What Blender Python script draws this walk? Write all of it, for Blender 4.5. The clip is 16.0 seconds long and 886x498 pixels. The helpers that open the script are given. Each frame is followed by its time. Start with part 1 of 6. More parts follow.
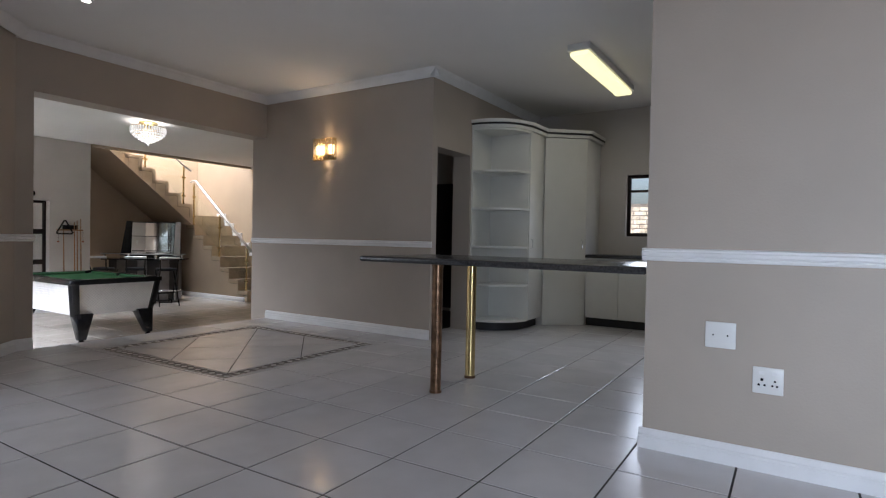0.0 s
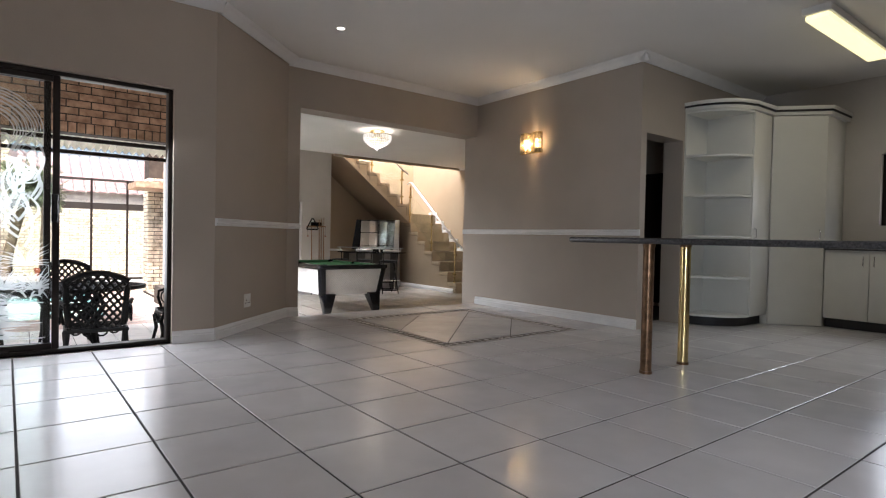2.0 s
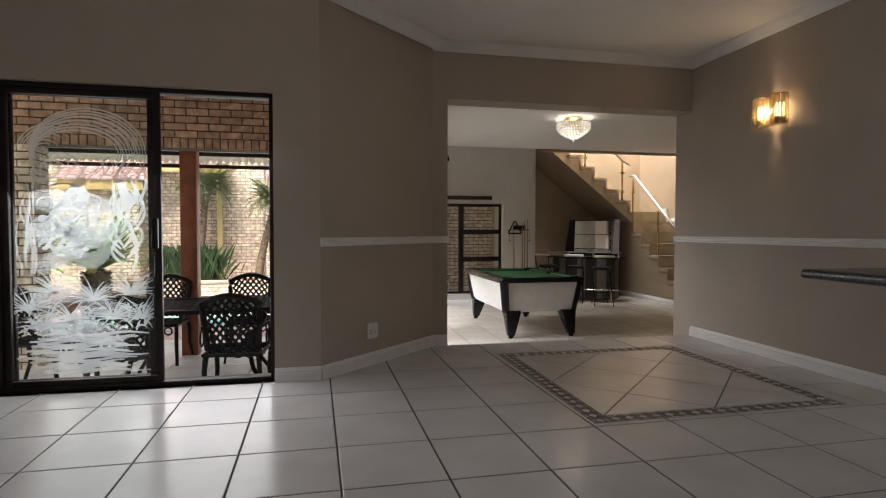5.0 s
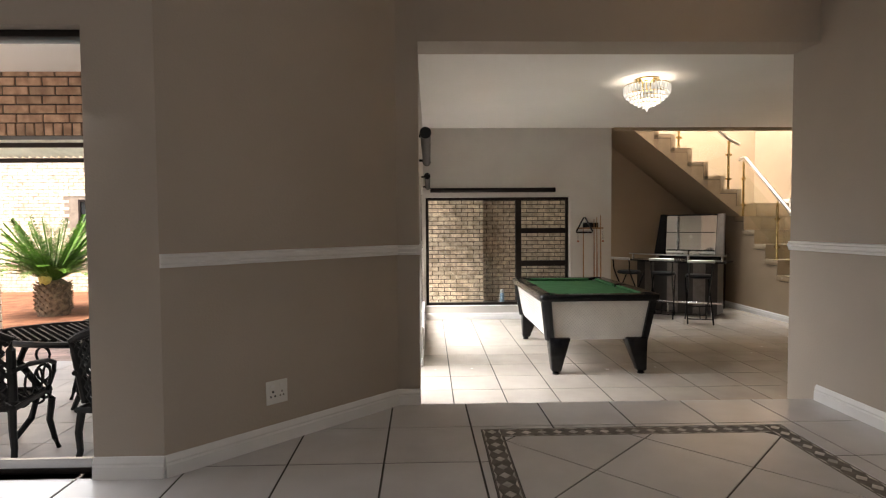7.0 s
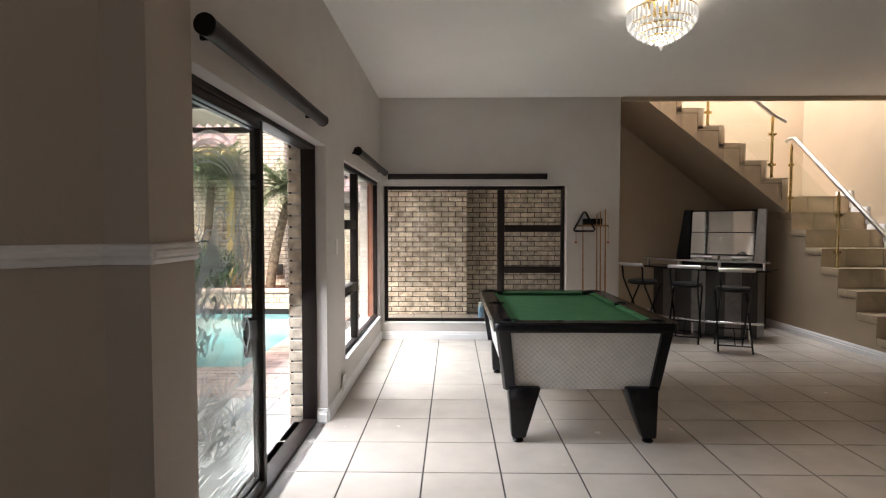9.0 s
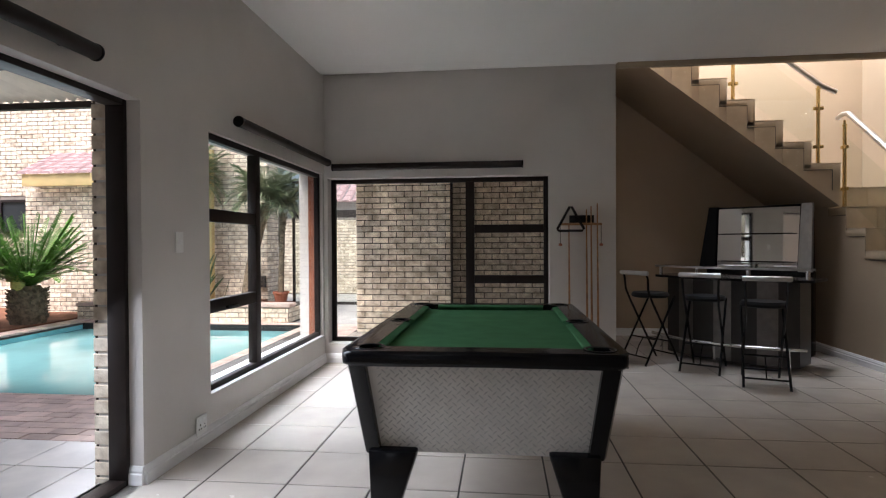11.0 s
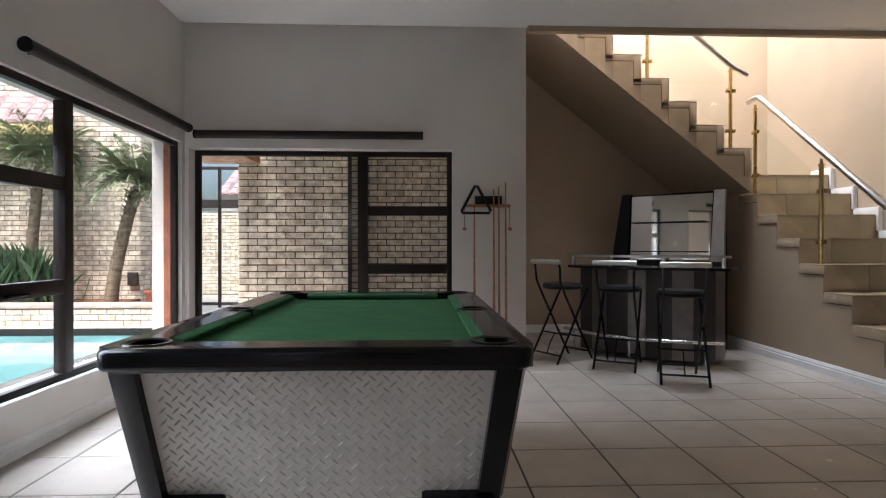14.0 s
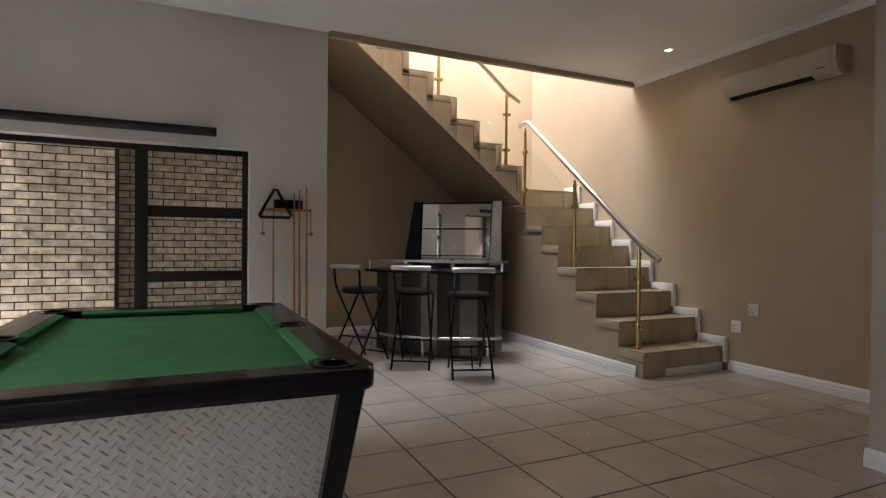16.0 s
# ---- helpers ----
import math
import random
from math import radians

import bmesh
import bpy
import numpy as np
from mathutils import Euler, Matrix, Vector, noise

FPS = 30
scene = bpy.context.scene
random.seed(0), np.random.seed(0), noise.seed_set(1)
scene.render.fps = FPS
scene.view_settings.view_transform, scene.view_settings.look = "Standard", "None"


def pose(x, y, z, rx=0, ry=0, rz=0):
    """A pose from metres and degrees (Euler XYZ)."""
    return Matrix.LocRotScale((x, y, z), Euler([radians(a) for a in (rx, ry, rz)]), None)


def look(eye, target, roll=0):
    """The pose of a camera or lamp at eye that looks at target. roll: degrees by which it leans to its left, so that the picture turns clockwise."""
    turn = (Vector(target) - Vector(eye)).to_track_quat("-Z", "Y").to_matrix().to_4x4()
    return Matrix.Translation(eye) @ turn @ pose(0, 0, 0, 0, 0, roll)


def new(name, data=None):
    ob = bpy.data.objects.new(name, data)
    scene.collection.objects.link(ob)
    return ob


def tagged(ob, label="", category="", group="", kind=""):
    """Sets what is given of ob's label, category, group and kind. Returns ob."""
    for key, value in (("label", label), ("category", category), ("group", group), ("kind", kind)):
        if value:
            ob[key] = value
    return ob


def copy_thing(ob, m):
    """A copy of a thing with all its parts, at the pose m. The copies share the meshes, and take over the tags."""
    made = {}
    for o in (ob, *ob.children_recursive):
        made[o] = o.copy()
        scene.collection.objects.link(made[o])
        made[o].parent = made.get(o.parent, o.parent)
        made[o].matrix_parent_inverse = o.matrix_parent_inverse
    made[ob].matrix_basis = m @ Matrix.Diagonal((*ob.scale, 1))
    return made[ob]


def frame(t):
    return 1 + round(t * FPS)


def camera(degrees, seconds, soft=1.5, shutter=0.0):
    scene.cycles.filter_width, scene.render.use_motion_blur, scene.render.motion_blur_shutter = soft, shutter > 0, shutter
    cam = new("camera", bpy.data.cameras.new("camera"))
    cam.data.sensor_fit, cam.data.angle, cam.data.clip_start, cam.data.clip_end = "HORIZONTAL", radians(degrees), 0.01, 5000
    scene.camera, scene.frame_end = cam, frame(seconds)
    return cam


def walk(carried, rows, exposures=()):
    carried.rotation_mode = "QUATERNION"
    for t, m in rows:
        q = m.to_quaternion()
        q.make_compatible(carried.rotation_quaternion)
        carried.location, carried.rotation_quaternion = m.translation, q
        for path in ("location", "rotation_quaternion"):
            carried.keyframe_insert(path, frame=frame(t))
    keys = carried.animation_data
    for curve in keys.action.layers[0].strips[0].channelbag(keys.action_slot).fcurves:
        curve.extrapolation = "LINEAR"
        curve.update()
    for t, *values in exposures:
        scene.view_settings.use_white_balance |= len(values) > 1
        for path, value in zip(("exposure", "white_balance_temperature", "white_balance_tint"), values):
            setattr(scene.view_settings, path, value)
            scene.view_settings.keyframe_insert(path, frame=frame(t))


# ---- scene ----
cam = camera(77.5, 16.0, soft=1.15)
EV = [(0.0, 1.05, 6000), (1.5, 1.25, 6300), (2.5, 1.20, 6600), (3.0, 0.95, 6650), (4.0, 0.52, 6750), (6.5, 1.02, 7150), (7.5, 1.16, 7050), (8.5, 0.98, 6800), (9.0, 0.90, 6600), (11.5, 0.41, 6000), (12.5, 0.52, 5900), (13.5, 0.75, 5950), (14.5, 0.86, 6000), (15.2, 0.84, 6100), (16.0, 0.82, 6350)]
PATH = [
    (0, (-1.12, -1.89, 1.014), (0.57, -0.821, 0.98), 1.1),
    (0.5, (-1.216, -1.959, 0.935), (0.366, -0.736, 0.9), 1.3),
    (1, (-1.272, -1.998, 0.897), (0.197, -0.641, 0.86), 1.2),
    (1.5, (-1.313, -2.005, 0.876), (0.044, -0.536, 0.838), 1.2),
    (2, (-1.346, -1.979, 0.868), (-0.131, -0.391, 0.828), 1.2),
    (2.5, (-1.356, -1.953, 0.874), (-0.32, -0.243, 0.832), 1.1),
    (3, (-1.317, -1.899, 0.912), (-0.476, -0.085, 0.866), 1.0),
    (3.5, (-1.145, -1.755, 0.939), (-0.509, 0.14, 0.884), 0.9),
    (4, (-0.827, -1.59, 0.987), (-0.263, 0.327, 0.929), 0.6),
    (4.2, (-0.668, -1.535, 0.997), (-0.114, 0.386, 0.939), 0.5),
    (6.5, (0.832, -0.195, 1.106), (0.921, 1.801, 1.022), -0.5),
    (7, (1.081, 0.254, 1.106), (1.129, 2.252, 1.023), -0.4),
    (7.5, (1.279, 0.721, 1.097), (1.268, 2.719, 1.008), -0.1),
    (8, (1.459, 1.233, 1.055), (1.462, 3.231, 0.971), 0.1),
    (8.5, (1.687, 1.655, 1.05), (1.683, 3.653, 0.969), 0.0),
    (9, (1.894, 2.063, 1.041), (1.86, 4.061, 0.961), 0.0),
    (9.2, (2.012, 2.204, 1.038), (1.968, 4.202, 0.96), -0.0),
    (11.3, (2.889, 3.461, 0.825), (2.67, 5.449, 0.808), -0.3),
    (11.5, (2.901, 3.523, 0.795), (2.687, 5.511, 0.775), -0.3),
    (12, (2.942, 3.702, 0.728), (2.82, 5.698, 0.711), -0.0),
    (12.5, (2.983, 3.869, 0.667), (3.014, 5.868, 0.652), -0.0),
    (13, (3.008, 3.98, 0.647), (3.085, 5.978, 0.63), -0.0),
    (13.5, (3.034, 4.05, 0.647), (3.115, 6.048, 0.64), 0.0),
    (14, (3.04, 4.108, 0.693), (3.121, 6.107, 0.686), 0.0),
    (14.5, (3.051, 4.144, 0.725), (3.137, 6.142, 0.724), 0.1),
    (15, (3.058, 4.152, 0.746), (3.183, 6.148, 0.741), 0.1),
    (15.5, (3.007, 4.13, 0.747), (3.379, 6.095, 0.738), 0.2),
    (16, (2.866, 4.106, 0.771), (3.702, 5.923, 0.756), 0.5),
]
walk(cam, [(t, look(eye, target, roll)) for t, eye, target, roll in PATH],
     exposures=[(t, ev, k, 15) for t, ev, k in EV])

# ---- light ----
F2 = -0.38          # lounge floor, two steps below the dining floor
OUT = -0.42         # patio level
C1, C2 = 2.72, 2.63  # ceilings

world = bpy.data.worlds.new("sky")
scene.world = world
world.use_nodes = True
wn = world.node_tree
sky = wn.nodes.new("ShaderNodeTexSky")
sky.sky_type, sky.sun_disc = "NISHITA", False
sky.sun_elevation, sky.sun_rotation = radians(62), radians(200)
sky.air_density, sky.dust_density = 1.0, 6.0
wn.links.new(sky.outputs[0], wn.nodes["Background"].inputs[0])
wn.nodes["Background"].inputs[1].default_value = 0.15


def lamp(name, kind, energy, color, m, **kw):
    data = bpy.data.lights.new(name, kind)
    data.energy, data.color = energy, color
    for k, v in kw.items():
        if k == "size":
            data.size = v
        elif k == "size_y":
            data.shape, data.size_y = "RECTANGLE", v
        elif k == "radius":
            data.shadow_soft_size = v
        elif k == "angle":
            data.angle = v
        elif k == "spread":
            data.spread = radians(v)
    ob = new(name, data)
    ob.matrix_world = m
    return ob


lamp("sun", "SUN", 4.2, (1.0, 0.96, 0.9), look((0, 0, 20), (4.0, 9.5, 0)), angle=radians(32))
DAY = (0.86, 0.93, 1.0)
# Added fill lamp in an unseen opening behind the dining room.
lamp("fill_back", "AREA", 1.2, (0.72, 0.86, 1.0), look((0.05, -4.9, 1.45), (0.05, 0, 1.2)), size=1.6, size_y=1.2)
lamp("sky_window_side", "AREA", 13, (0.74, 0.87, 1.0), look((-1.98, -3.45, 0.95), (1.74, -2.3, 0.4)), size=1.4, size_y=1.2, spread=95)
lamp("sky_kitchen", "AREA", 5, DAY, look((5.98, -0.9, 1.5), (3.0, -1.0, 0.2)), size=1.3, size_y=0.8, spread=110)
# Weak extra fill from an opening made up in the alcove wall.
lamp("fill_alcove", "AREA", 0.6, DAY, look((-3.9, 0.15, 1.6), (0, 0.15, 1.2)), size=0.9, size_y=0.8)
lamp("sky_door_1", "AREA", 16, DAY, look((-1.25, 2.98, 1.05), (-1.1, 1.4, 0.0)), size=1.6, size_y=1.8)
# Extra lamp added at the open patio edge to brighten its floor.
lamp("fill_patio_edge", "AREA", 17, DAY, look((-2.0, 7.2, 0.9), (-1.6, 3.6, OUT)), size=5.0, size_y=1.7)
lamp("sky_door_2", "AREA", 18, DAY, look((0.83, 5.50, 0.70), (1.9, 5.3, F2)), size=0.9, size_y=1.5, spread=120)
lamp("sky_window_left", "AREA", 44, DAY, look((0.30, 7.75, 1.0), (1.35, 7.65, F2)), size=2.0, size_y=1.2, spread=85)
lamp("sky_stairwell", "AREA", 260, (0.90, 0.96, 1.0), look((5.6, 10.0, 5.58), (7.2, 9.9, 1.0)), size=2.5, size_y=1.5)
lamp("wall_lamp_glow", "POINT", 2.8, (1.0, 0.72, 0.42), pose(3.40, 2.58, 2.0), radius=0.04)
lamp("chandelier_glow", "POINT", 3.6, (1.0, 0.95, 0.86), pose(3.37, 6.05, 2.42), radius=0.1)
lamp("tube_light_glow", "AREA", 2, (1.0, 0.97, 0.78), look((4.27, -0.28, 2.60), (4.27, -0.28, 0)), size=1.4, size_y=0.16)
spot = lamp("downlight_glow", "SPOT", 5, (1.0, 0.86, 0.68), look((6.96, 7.96, C2 - 0.02), (6.96, 7.961, 0)), radius=0.05)
spot.data.spot_size, spot.data.spot_blend = radians(165), 1.0
lamp("upstairs_glow", "POINT", 10, (1.0, 0.80, 0.52), pose(5.2, 10.4, 4.3), radius=0.15)

# ---- materials ----


def material(name, base, rough=0.6, metal=0.0, vary=0.06, scale=3.0, bump=0.02, grain=60.0, spec=0.5, coat=0.0, tint=None, island=0.0, obj_random=0.0, trans=0.0, emit=None, ior=1.45):
    m = bpy.data.materials.new(name)
    m.use_nodes = True
    nt = m.node_tree
    b = nt.nodes["Principled BSDF"]
    b.inputs["Roughness"].default_value = rough
    b.inputs["Metallic"].default_value = metal
    b.inputs["Specular IOR Level"].default_value = spec
    b.inputs["Coat Weight"].default_value = coat
    b.inputs["Transmission Weight"].default_value = trans
    b.inputs["IOR"].default_value = ior
    if emit:
        b.inputs["Emission Color"].default_value = (*emit[0], 1)
        b.inputs["Emission Strength"].default_value = emit[1]
    co = nt.nodes.new("ShaderNodeTexCoord")
    big = nt.nodes.new("ShaderNodeTexNoise")
    big.inputs["Scale"].default_value, big.inputs["Detail"].default_value = scale, 4.0
    fine = nt.nodes.new("ShaderNodeTexNoise")
    fine.inputs["Scale"].default_value, fine.inputs["Detail"].default_value = grain, 3.0
    geo = nt.nodes.new("ShaderNodeNewGeometry")
    for n in (big, fine):
        nt.links.new(geo.outputs["Position"], n.inputs["Vector"])
    mix = nt.nodes.new("ShaderNodeMix")
    mix.data_type = "RGBA"
    lo = tuple(c * (1 - vary) for c in base)
    hi = tuple(min(1, c * (1 + vary)) for c in base)
    if tint:
        lo = tint
    mix.inputs["A"].default_value, mix.inputs["B"].default_value = (*lo, 1), (*hi, 1)
    ramp = nt.nodes.new("ShaderNodeMapRange")
    ramp.inputs["From Min"].default_value, ramp.inputs["From Max"].default_value = 0.35, 0.65
    nt.links.new(big.outputs["Fac"], ramp.inputs["Value"])
    nt.links.new(ramp.outputs["Result"], mix.inputs["Factor"])
    col = mix.outputs["Result"]
    if island or obj_random:
        hsv = nt.nodes.new("ShaderNodeHueSaturation")
        src = nt.nodes.new("ShaderNodeObjectInfo").outputs["Random"] if obj_random else geo.outputs["Random Per Island"]
        amt = obj_random or island
        mr = nt.nodes.new("ShaderNodeMapRange")
        mr.inputs["To Min"].default_value, mr.inputs["To Max"].default_value = 1 - amt, 1 + amt
        nt.links.new(src, mr.inputs["Value"])
        nt.links.new(mr.outputs["Result"], hsv.inputs["Value"])
        nt.links.new(col, hsv.inputs["Color"])
        col = hsv.outputs["Color"]
    nt.links.new(col, b.inputs["Base Color"])
    if bump:
        bp = nt.nodes.new("ShaderNodeBump")
        bp.inputs["Strength"].default_value, bp.inputs["Distance"].default_value = bump, 0.01
        nt.links.new(fine.outputs["Fac"], bp.inputs["Height"])
        nt.links.new(bp.outputs["Normal"], b.inputs["Normal"])
    rr = nt.nodes.new("ShaderNodeMapRange")
    rr.inputs["To Min"].default_value, rr.inputs["To Max"].default_value = max(0, rough - 0.07), min(1, rough + 0.07)
    nt.links.new(fine.outputs["Fac"], rr.inputs["Value"])
    nt.links.new(rr.outputs["Result"], b.inputs["Roughness"])
    return m


def glass_material(name, tint=(1, 1, 1), rough=0.0):
    """Thin clear glass: mostly see-through, a faint Fresnel gloss."""
    m = bpy.data.materials.new(name)
    m.use_nodes = True
    nt = m.node_tree
    nt.nodes.clear()
    out = nt.nodes.new("ShaderNodeOutputMaterial")
    tr = nt.nodes.new("ShaderNodeBsdfTransparent")
    tr.inputs["Color"].default_value = (*tint, 1)
    gl = nt.nodes.new("ShaderNodeBsdfGlossy")
    gl.inputs["Roughness"].default_value = rough
    lw = nt.nodes.new("ShaderNodeLayerWeight")
    pw = nt.nodes.new("ShaderNodeMath")
    pw.operation, pw.inputs[1].default_value = "POWER", 5.0
    fr = nt.nodes.new("ShaderNodeMath")
    fr.operation, fr.inputs[1].default_value, fr.inputs[2].default_value = "MULTIPLY_ADD", 0.35, 0.025
    lw.inputs["Blend"].default_value = 0.5
    nt.links.new(lw.outputs["Facing"], pw.inputs[0])
    nt.links.new(pw.outputs[0], fr.inputs[0])
    mx = nt.nodes.new("ShaderNodeMixShader")
    nt.links.new(fr.outputs[0], mx.inputs[0])
    nt.links.new(tr.outputs[0], mx.inputs[1])
    nt.links.new(gl.outputs[0], mx.inputs[2])
    nt.links.new(mx.outputs[0], out.inputs["Surface"])
    return m


PAINT = material("taupe_wall_paint", (0.42, 0.36, 0.30), 0.55, vary=0.04, scale=1.6, bump=0.12, grain=90)
PAINT2 = material("pale_wall_paint", (0.60, 0.565, 0.53), 0.6, vary=0.04, scale=1.6, bump=0.10, grain=90)
PAINT3 = material("beige_stair_paint", (0.41, 0.32, 0.225), 0.6, vary=0.04, scale=1.4, bump=0.10, grain=90)
CEIL = material("ceiling_paint", (0.84, 0.82, 0.79), 0.8, vary=0.02, scale=1.0, bump=0.04, grain=120)
TRIM = material("white_trim_paint", (0.78, 0.77, 0.76), 0.35, vary=0.03, scale=6, bump=0.02)
TILE = material("floor_tile", (0.62, 0.60, 0.60), 0.22, vary=0.05, scale=3.5, bump=0.0, grain=6, obj_random=0.03)
TILE2 = material("lounge_floor_tile", (0.49, 0.435, 0.38), 0.24, vary=0.06, scale=3.5, bump=0.0, grain=6, obj_random=0.04)
GROUT = material("grout", (0.05, 0.045, 0.042), 0.9, vary=0.2, scale=20)
MOSAIC = material("mosaic_stone", (0.47, 0.435, 0.40), 0.35, vary=0.15, scale=30, island=0.3)
STAIRTILE = material("stair_tile", (0.45, 0.36, 0.25), 0.25, vary=0.08, scale=5, bump=0.03, grain=20, obj_random=0.05)
BROWN = material("dark_brown_frame", (0.018, 0.012, 0.010), 0.45, vary=0.15, scale=8, bump=0.02, spec=0.3)
BLACK = material("black_plastic", (0.006, 0.006, 0.007), 0.17, vary=0.1, scale=4, bump=0.0, grain=8, spec=0.35)
CASTIRON = material("black_cast_metal", (0.008, 0.008, 0.009), 0.45, vary=0.3, scale=20, bump=0.15, grain=120, spec=0.3)
FELT = material("green_felt", (0.060, 0.175, 0.080), 0.95, vary=0.08, scale=8, bump=0.05, grain=400, spec=0.1)
PLATE = material("pale_panel", (0.68, 0.655, 0.62), 0.35, vary=0.05, scale=12, bump=0.03)
PLATELINE = material("tread_ridge", (0.50, 0.485, 0.46), 0.35, vary=0.08, scale=20)
AMBER = material("amber_glass", (0.80, 0.66, 0.42), 0.08, vary=0.05, bump=0.0, trans=0.75)
CHROME = material("chrome", (0.75, 0.75, 0.76), 0.12, metal=1.0, vary=0.03, bump=0.0)
STEEL = material("brushed_steel", (0.56, 0.55, 0.54), 0.38, metal=1.0, vary=0.06, scale=20, bump=0.02)
BRASS = material("brass", (0.68, 0.52, 0.24), 0.2, metal=1.0, vary=0.12, scale=25, bump=0.01)
RUSTY = material("tarnished_brass", (0.20, 0.115, 0.065), 0.3, metal=0.8, vary=0.4, scale=14, bump=0.05)
STONETOP = material("dark_worktop", (0.045, 0.042, 0.042), 0.22, vary=0.5, scale=90, bump=0.01, grain=200)
CABINET = material("cream_cabinet", (0.70, 0.69, 0.64), 0.32, vary=0.02, scale=4, bump=0.01)
KICK = material("black_plinth", (0.02, 0.018, 0.017), 0.5)
WOOD = material("warm_wood", (0.30, 0.15, 0.06), 0.4, vary=0.25, scale=18, bump=0.05)
BEIGEPLASTIC = material("beige_plastic", (0.48, 0.42, 0.33), 0.4, vary=0.05, scale=3)
GREY = material("grey_laminate", (0.040, 0.034, 0.030), 0.35, vary=0.1, scale=6)
BARSTEEL = material("dark_bar_steel", (0.20, 0.18, 0.165), 0.38, metal=1.0, vary=0.1, scale=14, bump=0.02)
MIRROR = material("mirror", (0.66, 0.65, 0.62), 0.0, metal=1.0, vary=0.0, bump=0.0)
GLASS = glass_material("clear_glass", (0.96, 0.98, 0.97))


def frost_material(name, veil=0.52):
    m = bpy.data.materials.new(name)
    m.use_nodes = True
    nt = m.node_tree
    nt.nodes.clear()
    out = nt.nodes.new("ShaderNodeOutputMaterial")
    tr, df, tl = (nt.nodes.new("ShaderNodeBsdf" + k) for k in ("Transparent", "Diffuse", "Translucent"))
    df.inputs["Color"].default_value = tl.inputs["Color"].default_value = (0.86, 0.88, 0.90, 1)
    m1, m2 = nt.nodes.new("ShaderNodeMixShader"), nt.nodes.new("ShaderNodeMixShader")
    m1.inputs[0].default_value, m2.inputs[0].default_value = 0.55, veil
    nt.links.new(df.outputs[0], m1.inputs[1])
    nt.links.new(tl.outputs[0], m1.inputs[2])
    nt.links.new(tr.outputs[0], m2.inputs[1])
    nt.links.new(m1.outputs[0], m2.inputs[2])
    nt.links.new(m2.outputs[0], out.inputs["Surface"])
    return m


ETCH = frost_material("etched_frost")
MIST = frost_material("sandblasted_mist", 0.26)
WHITEPLASTIC = material("white_plastic", (0.74, 0.73, 0.70), 0.35, vary=0.02)
BRICK = material("yellow_brick", (0.82, 0.73, 0.60), 0.8, vary=0.14, scale=11, bump=0.3, grain=60, tint=(0.54, 0.44, 0.33), obj_random=0.18)
BRICKI = material("yellow_brick_joined", (0.82, 0.73, 0.60), 0.8, vary=0.14, scale=11, bump=0.3, grain=60, tint=(0.54, 0.44, 0.33), island=0.18)
BROWNBRICK = material("brown_brick", (0.46, 0.31, 0.215), 0.8, vary=0.18, scale=10, bump=0.3, grain=60, tint=(0.30, 0.18, 0.12), obj_random=0.2)
BROWNBRICKI = material("brown_brick_joined", (0.46, 0.31, 0.215), 0.8, vary=0.18, scale=10, bump=0.3, grain=60, tint=(0.30, 0.18, 0.12), island=0.2)
MORTAR2 = material("pale_mortar", (0.27, 0.235, 0.20), 0.9, vary=0.15, scale=8, bump=0.2)
MORTAR = material("mortar", (0.065, 0.052, 0.042), 0.9, vary=0.2, scale=8, bump=0.2)
PAVER = material("brick_paver", (0.56, 0.42, 0.36), 0.75, vary=0.15, scale=6, bump=0.2, island=0.15)
PATIOTILE = material("patio_tile", (0.72, 0.69, 0.66), 0.4, vary=0.1, scale=4, bump=0.05)
WATER = material("pool_water", (0.20, 0.42, 0.43), 0.05, vary=0.15, scale=1.2, bump=0.15, grain=5)
SOIL = material("red_soil", (0.20, 0.085, 0.045), 0.95, vary=0.3, scale=4, bump=0.5, grain=30)
REED = material("strap_leaf", (0.030, 0.055, 0.022), 0.45, vary=0.3, scale=6, island=0.3)
LEAF = material("palm_leaf", (0.22, 0.26, 0.15), 0.45, vary=0.35, scale=6, island=0.35)
CYCAD = material("cycad_leaf", (0.10, 0.22, 0.035), 0.4, vary=0.35, scale=6, island=0.3)
BARK = material("palm_bark", (0.16, 0.12, 0.08), 0.9, vary=0.4, scale=16, bump=0.6, grain=40)
ROOFTILE = material("red_roof_tile", (0.40, 0.27, 0.27), 0.7, vary=0.2, scale=5, bump=0.2)
YELLOW = material("yellow_fascia", (0.62, 0.47, 0.22), 0.5, vary=0.08, scale=3)
SHEET = material("corrugated_sheet", (0.74, 0.72, 0.66), 0.5, vary=0.12, scale=5)


def let_light_through(m, share):
    """Adds a share of light that shines through the sheet."""
    nt = m.node_tree
    out = next(n for n in nt.nodes if n.type == "OUTPUT_MATERIAL")
    bsdf = nt.nodes["Principled BSDF"]
    tl = nt.nodes.new("ShaderNodeBsdfTranslucent")
    tl.inputs["Color"].default_value = (0.80, 0.78, 0.70, 1)
    mx = nt.nodes.new("ShaderNodeMixShader")
    mx.inputs[0].default_value = share
    nt.links.new(bsdf.outputs[0], mx.inputs[1])
    nt.links.new(tl.outputs[0], mx.inputs[2])
    nt.links.new(mx.outputs[0], out.inputs["Surface"])


